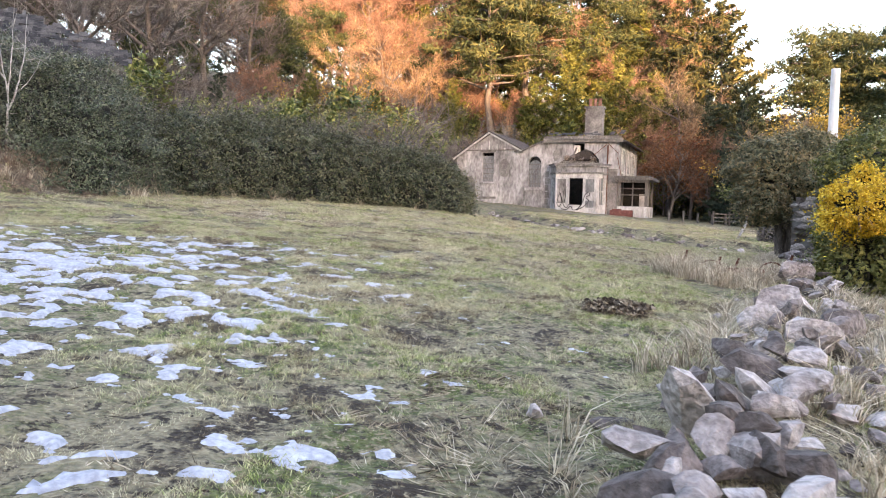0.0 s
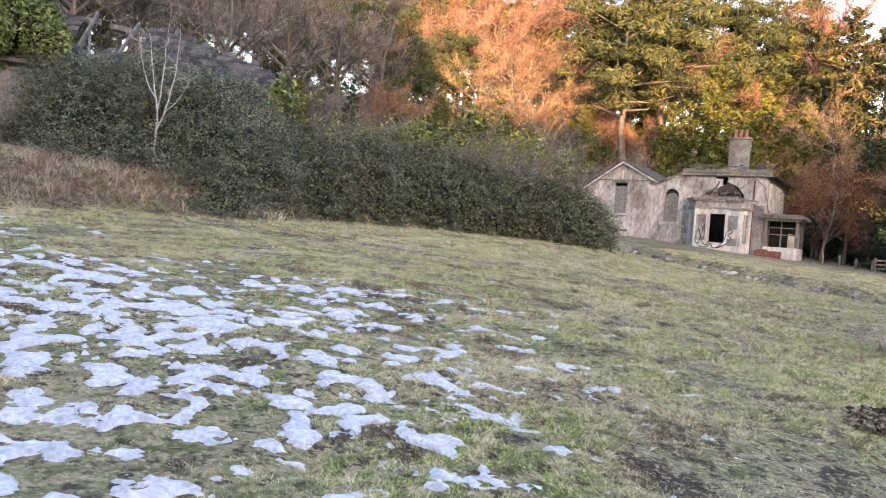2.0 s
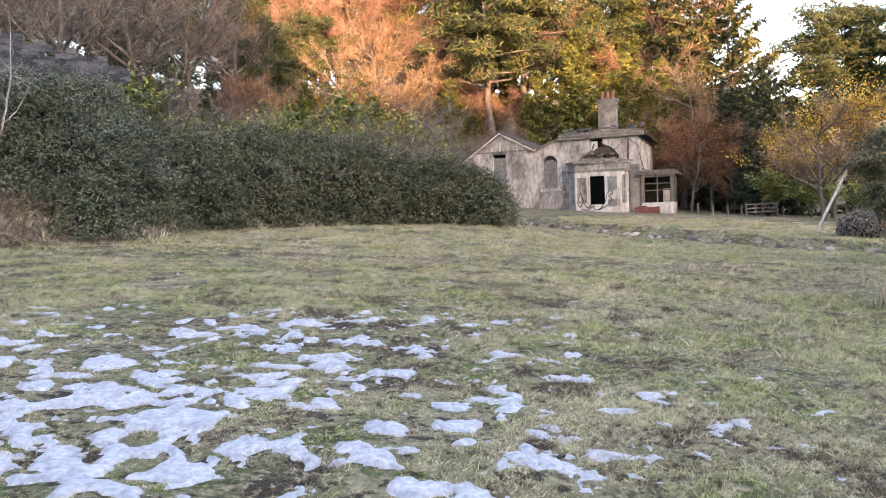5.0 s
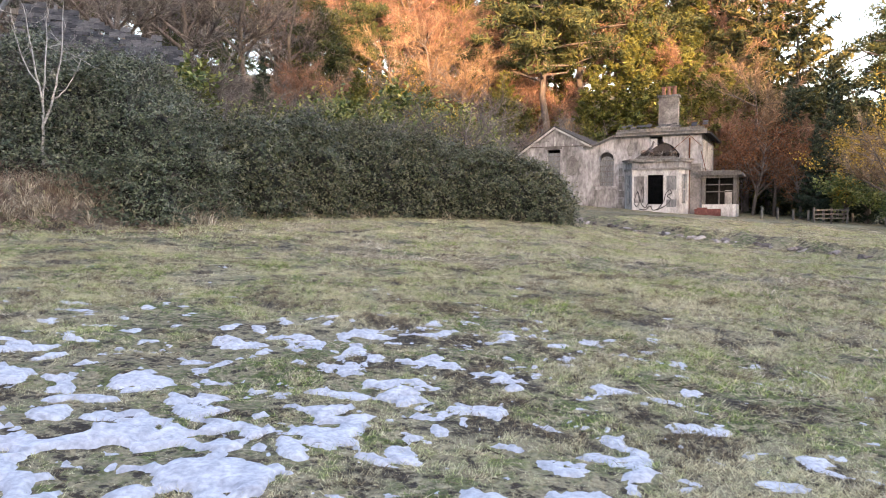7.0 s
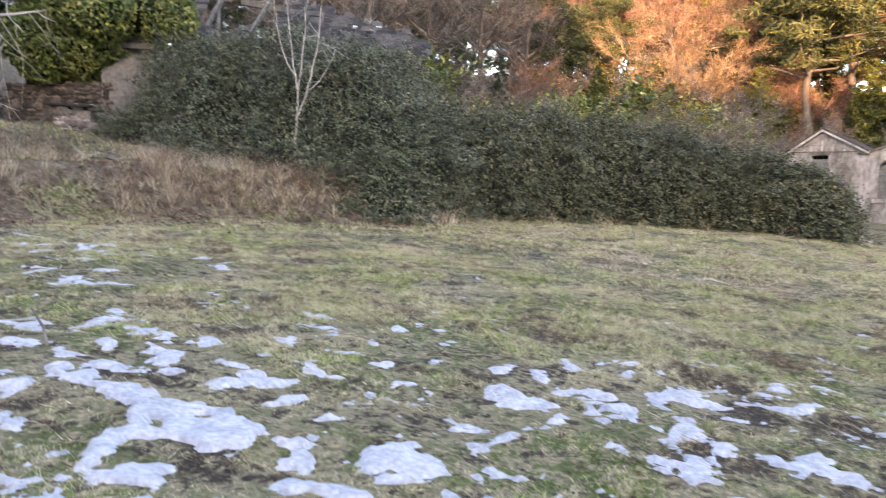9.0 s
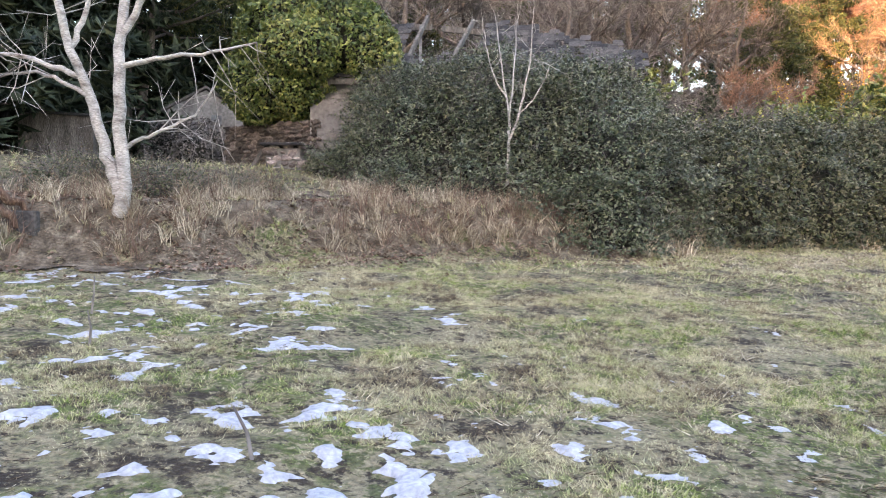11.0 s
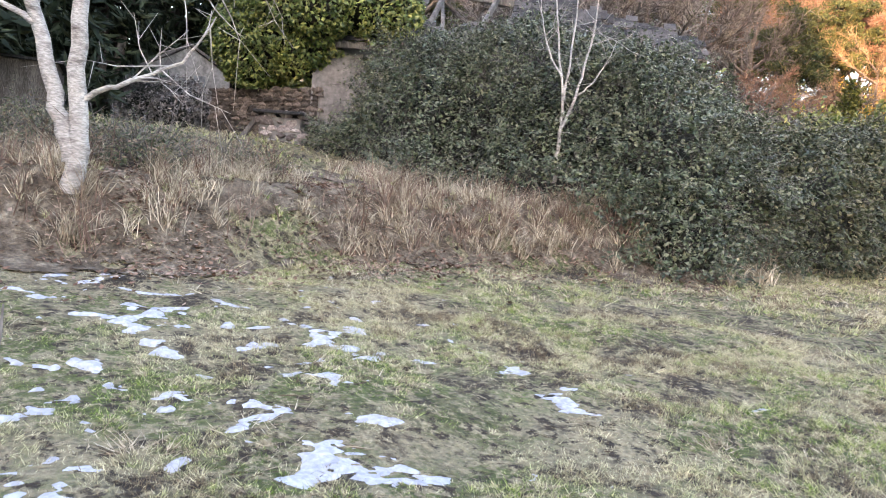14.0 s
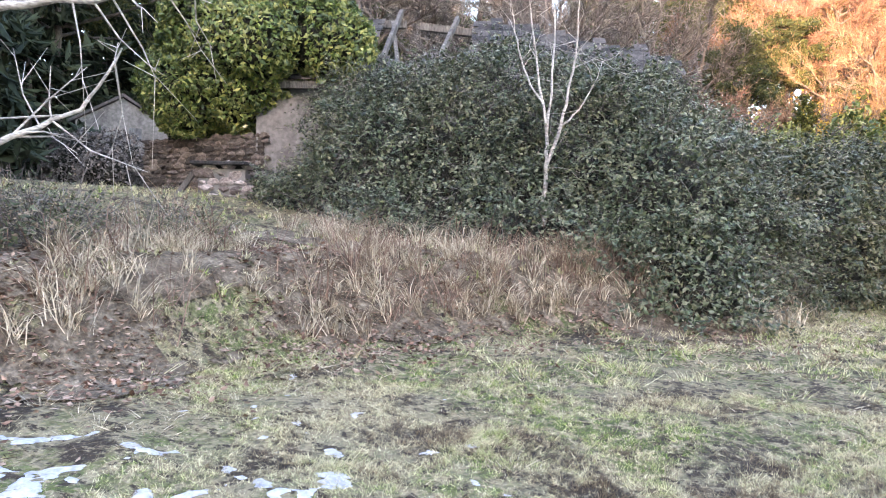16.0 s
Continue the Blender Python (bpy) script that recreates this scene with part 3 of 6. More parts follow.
# ---------------------------------------------------------------- ivy and bramble masses
def mass(name, blobs, n, leaf, material, label, category, lump=0.35, seed=3, clip=None, core_material=None, twigs=0, shoots=0, reach=0.7, core=0.70):
    """Leaves over a union of rounded lumps, with a solid core inside, by default coloured as the shade there."""
    global rng
    rng = np.random.default_rng(seed)
    bl = np.array(blobs, float)
    c, r = bl[:, :3], bl[:, 3:]
    root = thing(name, Matrix.Translation((c[0, 0], c[0, 1], float(land(c[0, 0], c[0, 1])))), label, category)
    area = (r[:, 0] * r[:, 1] * r[:, 2]) ** (2 / 3)
    P, Nn = [], []
    for k in range(len(bl)):
        m = int(n * area[k] / area.sum())
        d = rng.normal(size=(m, 3))
        d /= np.linalg.norm(d, axis=1)[:, None]
        p = c[k] + d * r[k]
        nn = d / r[k]
        nn /= np.linalg.norm(nn, axis=1)[:, None]
        b = sum(fbm(p[:, i] * f, p[:, j] * f, seed + k, 3) for k, (i, j, f) in enumerate(((0, 1, 1.3), (1, 2, 1.4), (0, 2, 1.35), (0, 2, 3.7), (1, 2, 3.9)))) / 5
        inner = p
        p = p + nn * (np.maximum((b - 0.58) * 4.2 * lump, -0.16 * r[k].min()) + rng.uniform(-0.22, 0.05, m) * lump)[:, None]
        ok = p[:, 2] > land(p[:, 0], p[:, 1]) + 0.05
        for q in range(len(bl)):
            if q != k:
                ok &= (((inner - c[q]) / (r[q] * 0.94)) ** 2).sum(1) > 1
        if clip is not None:
            ok &= clip(p)
        P.append(p[ok])
        Nn.append(nn[ok])
    P, Nn = np.concatenate(P), np.concatenate(Nn)
    s = Soup()
    s.leaves(P - root.matrix_world.translation, Nn, leaf, droop=0.3, spread=0.95)
    t = Soup()
    if shoots:
        pick = rng.integers(0, len(P), shoots)
        a, d = P[pick] - root.matrix_world.translation, Nn[pick] * 0.9 + rng.normal(0, 0.55, (shoots, 3)) + np.array([0, 0, 0.35])
        d *= (reach * rng.uniform(0.35, 1.1, shoots) / np.linalg.norm(d, axis=1))[:, None]
        sag = rng.uniform(0.1, 0.6, shoots)[:, None] * np.linalg.norm(d, axis=1)[:, None] * np.array([[0, 0, -1.0]])
        for g in np.linspace(0.1, 1.0, 13):
            q = a + g * d + g * g * sag + rng.normal(0, 0.035, (shoots, 3))
            s.leaves(q, Nn[pick] * 0.4 + np.array([0, 0, 0.8]), leaf * (1.15 - 0.5 * g), droop=0.2, spread=0.6)
        for g in (0.0, 0.33, 0.66):
            t.strips(a + g * d + g * g * sag, a + (g + 0.34) * d + (g + 0.34) ** 2 * sag, 0.009)
    under(s.make("foliage", material), root)
    # solid core lumps, near-black by default, paint the shade behind the leaves
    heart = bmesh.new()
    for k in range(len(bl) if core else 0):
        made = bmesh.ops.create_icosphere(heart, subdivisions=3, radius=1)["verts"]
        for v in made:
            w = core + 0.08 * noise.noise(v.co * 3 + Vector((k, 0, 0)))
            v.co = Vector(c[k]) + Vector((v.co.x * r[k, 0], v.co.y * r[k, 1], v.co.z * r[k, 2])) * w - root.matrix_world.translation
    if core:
        part("tangle", heart, core_material or INNER_SHADE, root, "solid core behind the leaves, coloured for their inner shade")
    if twigs:
        pick = rng.integers(0, len(P), twigs)
        A = P[pick] - root.matrix_world.translation - Nn[pick] * 0.25
        t.strips(A, A + Nn[pick] * 0.35 + rng.normal(0, 0.25, (twigs, 3)), 0.010)
    if twigs or shoots:
        under(t.make("bramble", TWIG_DARK), root, "bare reddish-brown bramble stems")
    return root


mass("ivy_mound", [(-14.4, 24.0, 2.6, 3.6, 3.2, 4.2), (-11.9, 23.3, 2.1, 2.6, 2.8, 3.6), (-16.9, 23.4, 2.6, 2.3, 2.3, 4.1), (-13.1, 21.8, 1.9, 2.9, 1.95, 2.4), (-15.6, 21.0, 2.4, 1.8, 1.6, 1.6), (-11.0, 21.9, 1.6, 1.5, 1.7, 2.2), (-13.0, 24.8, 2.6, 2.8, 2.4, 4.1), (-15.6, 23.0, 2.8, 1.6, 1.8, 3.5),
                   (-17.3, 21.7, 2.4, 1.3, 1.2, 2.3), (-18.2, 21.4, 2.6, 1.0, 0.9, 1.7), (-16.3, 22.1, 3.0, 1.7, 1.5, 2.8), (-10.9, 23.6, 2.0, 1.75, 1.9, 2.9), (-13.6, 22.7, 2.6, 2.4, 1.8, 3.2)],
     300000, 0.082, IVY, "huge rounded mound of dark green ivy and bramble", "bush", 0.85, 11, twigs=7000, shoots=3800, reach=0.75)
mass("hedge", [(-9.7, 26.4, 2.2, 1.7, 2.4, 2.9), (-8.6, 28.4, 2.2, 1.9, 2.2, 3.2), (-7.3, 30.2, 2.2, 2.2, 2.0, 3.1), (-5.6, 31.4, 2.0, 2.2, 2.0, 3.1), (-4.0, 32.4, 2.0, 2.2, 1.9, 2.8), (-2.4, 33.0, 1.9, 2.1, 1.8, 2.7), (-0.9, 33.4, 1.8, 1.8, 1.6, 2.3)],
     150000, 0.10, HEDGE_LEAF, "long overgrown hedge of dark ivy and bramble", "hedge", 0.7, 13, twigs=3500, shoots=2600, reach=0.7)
mass("bank_bramble", [(-15.9, 15.1, 2.75, 0.8, 0.6, 0.40), (-17.0, 13.9, 2.75, 0.7, 0.6, 0.42), (-16.6, 15.6, 2.90, 0.9, 0.7, 0.42), (-15.7, 16.6, 2.80, 0.7, 0.6, 0.35), (-18.0, 14.9, 3.05, 0.9, 0.7, 0.45)],
     7000, 0.055, BRAMBLE, "low grey-green bramble scrub along the top of the bank", "bush", 0.5, 17, twigs=2200, shoots=700, reach=0.6, core=0)


# ---------------------------------------------------------------- the ruined barn, pier and outbuilding behind the mound
def slates(parent, n, place, seed, w=0.3, h=0.24, name="slate", material=None):
    """Overlapping slates, each a piece of its own; place(u, v) gives its corner pose, u along, v up the slope."""
    r = random.Random(seed)
    bm = boxes((-w / 2, w / 2, 0, h * 1.5, 0, 0.012))
    me = bpy.data.meshes.new(name)
    bm.to_mesh(me)
    bm.free()
    me.materials.append(material or SLATE)
    for m in n:
        ob = new(name, me)
        ob.parent = parent
        ob.matrix_basis = m @ pose(0, 0, 0.03 + r.uniform(0, 0.015), r.uniform(-1, 2.5), r.uniform(-1.5, 1.5), r.uniform(-3, 3))


BM = Matrix.Translation((-20.6, 23.3, 3.35)) @ Euler((0, 0, radians(24.5))).to_matrix().to_4x4()  # x along the front wall, y into it
barn = thing("barn", BM, "ruined stone barn with a half-collapsed slate roof", "building")
part("front_wall", boxes((0, 9.2, 0, 0.5, -0.9, 3.2)), PLASTER_GREY, barn)
part("end_wall", poly([(0.5, -0.6), (6.0, -0.6), (6.0, 3.2), (3.2, 5.4), (0.5, 3.2)], 0, 0.5), PLASTER_GREY, barn).matrix_basis = pose(0.5, 0, 0, 0, 0, 90)
part("back_wall", boxes((0, 9.2, 5.8, 6.3, -0.6, 3.2)), PLASTER_GREY, barn)
bm = bmesh.new()
beam(bm, (-0.2, -0.25, 3.1), (9.3, -0.25, 2.9), 0.12, 0.16)
part("eave_board", bm, TIMBER, barn, "grey weathered eave board")
pitch = math.atan2(2.2, 3.0)
r = random.Random(5)
for i in range(15):
    x = 0.2 + i * 0.62
    f = 1.0 if i < 10 else max(0.35, 1.0 - (i - 9) * 0.13)
    bm = bmesh.new()
    a = Vector((x, -0.3, 3.08))
    beam(bm, a, a + Vector((r.uniform(-0.1, 0.1) if not 4 <= i <= 7 else r.uniform(-0.7, 0.5), 3.3 * f, 2.35 * f + (0 if not 4 <= i <= 7 else r.uniform(-0.3, 0.35)))), 0.09, 0.14)
    part("rafter", bm, TIMBER, barn)
bm = bmesh.new()
beam(bm, (-0.3, 3.0, 5.42), (3.0, 3.0, 5.40), 0.14, 0.2)
beam(bm, (3.4, 2.7, 5.25), (6.1, 2.5, 4.85), 0.14, 0.18)
part("ridge_beam", bm, TIMBER, barn, "broken grey ridge beam")
rows = []
for v in range(16):
    for u in range(31):
        x, s = 0.05 + u * 0.305 + 0.15 * (v % 2), v * 0.235
        hole = (2.4 < x < 4.9 and s > 0.9 + 0.5 * math.sin(u * 1.7)) or s > 3.75 - max(0, x - 5.0) * 0.62 + 0.25 * math.sin(u * 2.3)
        if not hole and r.random() > 0.06:
            rows.append(Matrix.Translation((x, -0.35 + s * math.cos(pitch), 3.14 + s * math.sin(pitch))) @ pose(0, 0, 0, math.degrees(pitch), 0, 0))
slates(barn, rows[:300], None, 9)
mass("wall_ivy", [(-21.9, 24.3, 8.0, 2.5, 2.0, 2.2), (-22.9, 24.6, 8.9, 1.8, 1.8, 1.6), (-20.6, 24.2, 8.2, 1.5, 1.4, 1.4), (-21.5, 23.6, 6.6, 1.7, 1.4, 1.3), (-23.6, 24.2, 7.0, 1.5, 1.5, 1.5), (-22.2, 24.6, 9.3, 2.3, 1.9, 1.5), (-19.6, 24.0, 8.0, 1.3, 1.1, 0.9), (-20.9, 22.8, 7.4, 1.2, 0.9, 1.1), (-18.9, 23.7, 7.3, 1.3, 0.7, 0.9), (-20.1, 23.0, 7.3, 1.1, 0.8, 1.0), (-22.6, 23.2, 6.4, 1.2, 1.0, 1.2)],
     95000, 0.13, IVY_BRIGHT, "thick glossy yellow-green ivy over the barn end", "ivy", 0.45, 21, clip=lambda p: p[:, 2] > 5.3)


def rock_mesh(name, seed, sx, sy, sz, material, flat=0.0):
    bm = bmesh.new()
    bmesh.ops.create_icosphere(bm, subdivisions=2, radius=0.5)
    r = random.Random(seed)
    planes = [(Vector((r.gauss(0, 1), r.gauss(0, 1), r.gauss(0, 1))).normalized(), r.uniform(0.16, 0.38)) for _ in range(12)]
    for v in bm.verts:
        for n, d in planes:
            k = v.co.dot(n)
            if k > d:
                v.co -= n * (k - d)
        v.co += 0.025 * noise.noise_vector(v.co * 5 + Vector((seed, 0, 0)))
        v.co = Vector((v.co.x * sx, v.co.y * sy, v.co.z * sz)) * 1.35
    me = bpy.data.meshes.new(name)
    bm.to_mesh(me)
    bm.free()
    me.materials.append(material)
    return me


ROCKS = [rock_mesh("stone", k, *s, STONE) for k, s in enumerate([(1, 0.7, 0.5), (1, 0.8, 0.6), (0.9, 0.55, 0.45), (1.1, 0.6, 0.35), (0.8, 0.8, 0.6), (1, 0.5, 0.6)])]


DARK_STONE = mat("dark_stone", [(0.05, 0.04, 0.034), (0.10, 0.08, 0.068), (0.16, 0.13, 0.11)], 2.2, 0.95, 0.7, obj=0.6, fine=22)
DARK_ROCKS = [rock_mesh("stone", k, *s, DARK_STONE) for k, s in enumerate([(1, 0.7, 0.5), (1, 0.8, 0.6), (0.9, 0.55, 0.45), (1.1, 0.6, 0.35)])]


def stone(parent, k, m, s, rocks=None):
    rocks = rocks or ROCKS
    ob = new("stone", rocks[k % len(rocks)])
    ob.parent = parent
    ob.matrix_basis = m @ Matrix.Diagonal((s, s, s, 1))
    return ob


def stone_wall(name, x0, length, height, depth, m, label, seed, size=0.28, rocks=None, heart=None):
    """A rough stone wall: a solid heart faced with single stones."""
    root = thing(name, m, label, "wall")
    part("heart", boxes((0, length, 0.08, depth - 0.05, -0.5, height - 0.06)), heart or PLASTER_GREY, root, "grey mortar and rubble heart")
    r = random.Random(seed)
    z = -0.2
    while z < height:
        x = r.uniform(-0.1, 0.1)
        while x < length:
            w = size * r.uniform(0.7, 1.4)
            stone(root, r.randrange(6), pose(x + w / 2, 0.1, z + size * 0.3, r.uniform(-12, 12), r.uniform(-12, 12), r.uniform(-15, 15)), w, rocks)
            x += w * 0.95
        z += size * 0.52
    return root


def lm(x, y, rz, dz=0.0):
    return Matrix.Translation((x, y, float(land(x, y)) + dz)) @ Euler((0, 0, radians(rz))).to_matrix().to_4x4()


stone_wall("yard_wall", 0, 3.6, 1.15, 0.5, Matrix.Translation((-24.0, 23.0, 4.2)) @ Euler((0, 0, radians(4))).to_matrix().to_4x4(), "dark mossy stone yard wall under the ivy", 3, 0.24, DARK_ROCKS, DARK_STONE)
pier = stone_wall("gate_pier", 0, 0.9, 1.15, 0.8, Matrix.Translation((-19.75, 20.8, 3.2)) @ Euler((0, 0, radians(30))).to_matrix().to_4x4(), "whitewashed stone gate pier with a slate cap", 4, 0.3)
part("cap", boxes((-0.12, 1.02, -0.1, 0.9, 1.15, 1.22), bevel=0.015), SLATE, pier, "dark slate cap")
bm = bmesh.new()
beam(bm, (-0.9, 0.2, -0.1), (-0.1, 0.2, 1.05), 0.08, 0.1)
part("prop", bm, TIMBER, pier, "leaning dark timber prop")

cot = thing("outbuilding", Matrix.Translation((-35.0, 31.0, 5.9)) @ Matrix.Scale(0.8, 4) @ Euler((0, 0, radians(52))).to_matrix().to_4x4(), "pale gabled outbuilding behind the yard", "building")
part("gable_wall", poly([(-2.2, -0.8), (2.2, -0.8), (2.2, 2.4), (0, 3.7), (-2.2, 2.4)], 0, 0.4), PLASTER_GREY, cot)
part("side_wall", boxes((-2.2, -1.8, 0.4, 6, -0.8, 2.4), (1.8, 2.2, 0.4, 6, -0.8, 2.4)), PLASTER_GREY, cot)
part("roof", poly([(-2.5, 2.25), (0, 3.75), (2.5, 2.25), (2.5, 2.4), (0, 3.92), (-2.5, 2.4)], -0.2, 6.2), SLATE, cot)
win = part("window", boxes((0.3, 0.9, -0.03, 0.0, 1.3, 2.2)), BOARD, cot)
part("window_frame", boxes((0.24, 0.3, -0.06, 0.0, 1.24, 2.26), (0.9, 0.96, -0.06, 0.0, 1.24, 2.26), (0.3, 0.9, -0.06, 0.0, 2.2, 2.26), (0.3, 0.9, -0.06, 0.0, 1.24, 1.3)), PLASTER_GREY, win)

mass("yard_shrub", [(-30.5, 27.3, 5.4, 1.6, 1.1, 1.3), (-28.8, 25.6, 5.0, 1.1, 0.9, 0.9), (-32.2, 27.0, 5.6, 1.2, 1.0, 1.2)], 9000, 0.11, TWIG_DARK, "dark bare shrub before the outbuilding", "bush", 0.5, 23, twigs=600)
shed = thing("garden_shed", lm(-28.4, 20.1, 55) @ Matrix.Scale(0.7, 4), "low dark brown timber shed among the trees", "building")
part("wall", boxes((-1.5, 1.5, 0, 0.3, -0.4, 1.9), (1.2, 1.5, 0.3, 3, -0.4, 1.9), (-1.5, -1.2, 0.3, 3, -0.4, 1.9)), BARK, shed)
part("roof", poly([(-1.7, 1.9), (1.7, 1.9), (1.7, 2.0), (-1.7, 2.0)], -0.2, 3.1), SLATE, shed)


# ---------------------------------------------------------------- the ruined villa
HM = pose(11.2, 53.1, 1.68, 0, 0, -22)  # origin at the foot of its front corner; x along the front, y into it


def wall_with_holes(x0, x1, z0, z1, y0, y1, holes):
    """A wall slab with rectangular holes (x0, x1, z0, z1), as butted blocks."""
    xs = sorted({x0, x1, *[h[0] for h in holes], *[h[1] for h in holes]})
    bm = bmesh.new()
    for a, b in zip(xs[:-1], xs[1:]):
        cuts = sorted((h[2], h[3]) for h in holes if h[0] < b - 1e-6 and h[1] > a + 1e-6)
        z = z0
        for c0, c1 in cuts:
            if c0 > z:
                box(bm, a, b, y0, y1, z, c0)
            z = c1
        if z1 > z:
            box(bm, a, b, y0, y1, z, z1)
    bmesh.ops.remove_doubles(bm, verts=bm.verts, dist=1e-4)
    return bm


house = thing("house", HM, "derelict pale plastered villa with a bay window and collapsed roof", "house")


def arch(x0, x1, z0, z1, n=10):
    r = (x1 - x0) / 2
    return [(x0, z0), (x1, z0)] + [(x0 + r + r * math.cos(math.pi * i / n), z1 - r + r * math.sin(math.pi * i / n)) for i in range(n + 1)]


def cut(bm_wall, outline, y0, y1):
    """Cuts an outline (x, z) through a wall."""
    wall_me, hole_me = bpy.data.meshes.new("wall"), bpy.data.meshes.new("hole")
    bm_wall.to_mesh(wall_me)
    bm_wall.free()
    h = poly(outline, y0, y1)
    h.to_mesh(hole_me)
    h.free()
    a, b = new("wall", wall_me), new("hole", hole_me)
    mod = a.modifiers.new("cut", "BOOLEAN")
    mod.object, mod.operation, mod.solver = b, "DIFFERENCE", "EXACT"
    me = bpy.data.meshes.new_from_object(a.evaluated_get(bpy.context.evaluated_depsgraph_get()))
    bpy.data.objects.remove(a)
    bpy.data.objects.remove(b)
    out = bmesh.new()
    out.from_mesh(me)
    return out


# main front: a ragged hole over the bay, where the upper window has fallen in
front = cut(poly([(-5.2, 0), (0, 0), (0, 5.45), (-5.2, 5.45)], 0, 0.4), [(-3.95, 0.2), (-1.35, 0.2), (-1.35, 2.9), (-3.95, 2.9)], -0.2, 0.6)
front = cut(front, [(-3.9, 3.75), (-1.35, 3.75), (-1.3, 4.05), (-1.65, 4.5), (-2.0, 4.75), (-2.35, 4.85), (-2.4, 5.25), (-3.2, 5.25), (-3.15, 4.55), (-3.5, 4.3), (-3.75, 4.0)], -0.2, 0.6)
part("front_wall", front, PLASTER, house)
part("link_wall", cut(poly([(-7.05, 0), (-5.2, 0), (-5.2, 5.45), (-6.1, 5.12), (-7.05, 4.72)], 0.03, 0.4), arch(-6.5, -5.55, 2.07, 4.32), -0.2, 0.6), PLASTER, house)
part("gable_wall", cut(poly([(-12.2, 0), (-7.05, 0), (-7.05, 4.7), (-9.6, 6.0), (-12.2, 4.35)], 0.0, 0.4), [(-10.15, 2.45), (-9.22, 2.45), (-9.22, 4.62), (-10.15, 4.62)], -0.2, 0.6), PLASTER, house)
part("side_wall", wall_with_holes(-0.4, 0, 0, 5.45, 0.4, 8.4, []), PLASTER, house)
part("back_wall", boxes((-12.2, 0, 8.4, 8.8, 0, 5.2)), PLASTER_GREY, house)
part("left_wall", boxes((-12.2, -11.8, 0.4, 8.4, 0, 4.3)), PLASTER_GREY, house)
part("inner_wall", boxes((-11.8, -0.4, 3.6, 3.8, 0, 5.0)), DARK, house, "inner wall coloured dark as the indoor shade")
part("pier", boxes((-0.62, 0.03, -0.06, 0.0, 0, 3.4)), PLASTER_GREY, house, "grey cement corner pier")

# windows: boarded, with sills and surrounds
win = part("window", poly(arch(-6.5, -5.55, 2.07, 4.06), 0.16, 0.2), BOARD, house, "arched window closed with grey boards")
part("sill", boxes((-6.75, -5.3, -0.12, 0.03, 1.80, 2.02), bevel=0.02), PLASTER, win)
part("apron", boxes((-6.68, -5.38, -0.04, 0.03, 0.55, 1.8)), PLASTER, win)
for i in range(4):
    part("board_seam", boxes((-6.45 + i * 0.24, -6.43 + i * 0.24, 0.150, 0.16, 2.1, 3.5)), TIMBER, win)
for i in range(5):
    part("rail", boxes((-6.5, -5.55, 0.145, 0.16, 2.3 + i * 0.36, 2.34 + i * 0.36)), TIMBER, win)
bm = bmesh.new()
for i in range(11):
    a0, a1 = math.pi * i / 11, math.pi * (i + 1) / 11
    m = Matrix.Translation((-6.025, 0, 3.845)) @ Euler((0, -(a0 + a1) / 2, 0)).to_matrix().to_4x4()
    box(bm, 0.50, 0.64, -0.05, 0.0, -0.085, 0.085, m)
part("surround", bm, PLASTER, win)
win = part("window", boxes((-10.15, -9.22, 0.16, 0.2, 2.45, 4.40)), BOARD, house, "tall window closed with grey boards, dark gap above")
part("sill", boxes((-10.3, -9.1, -0.1, 0.0, 2.28, 2.42), bevel=0.02), PLASTER, win)
part("lintel", boxes((-10.3, -9.1, -0.05, 0.0, 4.66, 4.8)), TIMBER, win)
for i in range(5):
    part("rail", boxes((-10.15, -9.22, 0.145, 0.16, 2.7 + i * 0.36, 2.74 + i * 0.36)), TIMBER, win)
part("panel", boxes((-10.3, -9.0, -0.04, 0.0, 1.15, 1.32)), PLASTER_GREY, house, "grey string course")

# gable: bargeboards, timber framing, slate roof of the wing
for sgn, (xa, za, xb, zb) in ((1, (-12.5, 4.18, -9.6, 6.15)), (-1, (-9.6, 6.15, -7.0, 4.75))):
    bm = bmesh.new()
    beam(bm, (xa, -0.18, za), (xb, -0.18, zb), 0.10, 0.2)
    part("bargeboard", bm, WHITEWASH, house, "peeling white bargeboard")
    L = math.hypot(xb - xa, zb - za)
    roof = poly([(xa, za + 0.02), (xb, zb + 0.02), (xb, zb + 0.12), (xa, za + 0.12)], -0.25, 8.6)
    part("wing_roof", roof, SLATE, house, "sagging slate roof of the gabled wing")
for i in range(5):
    x = -10.9 + i * 0.62
    bm = boxes((x, x + 0.09, -0.035, 0.0, 4.86, 5.55 - abs(x + 9.6) * 0.5))
    part("stud", bm, WHITEWASH, house)
part("tie_beam", boxes((-11.6, -7.6, -0.05, 0.0, 4.78, 4.86)), TIMBER, house)

# link roof, verge and main eaves with what is left of the roof
bm = bmesh.new()
beam(bm, (-7.6, -0.12, 4.72), (-7.0, -0.12, 4.72), 0.12, 0.16)
beam(bm, (-7.0, -0.12, 4.75), (-5.1, -0.12, 5.55), 0.1, 0.12)
part("verge", bm, TIMBER, house, "grey weathered verge board")
part("cornice", boxes((-5.35, 0.35, -0.22, 0.0, 5.3, 5.5), (-5.35, 0.35, -0.3, -0.0, 5.5, 5.58)), PLASTER_GREY, house, "moulded grey eaves cornice")
bm = boxes((-5.3, 0.2, -0.28, 0.2, 5.58, 5.72))
for v in bm.verts:
    if v.co.z > 5.65:
        v.co.z += 0.02
part("gutter", bm, TIMBER, house, "mossy broken gutter")
r = random.Random(12)
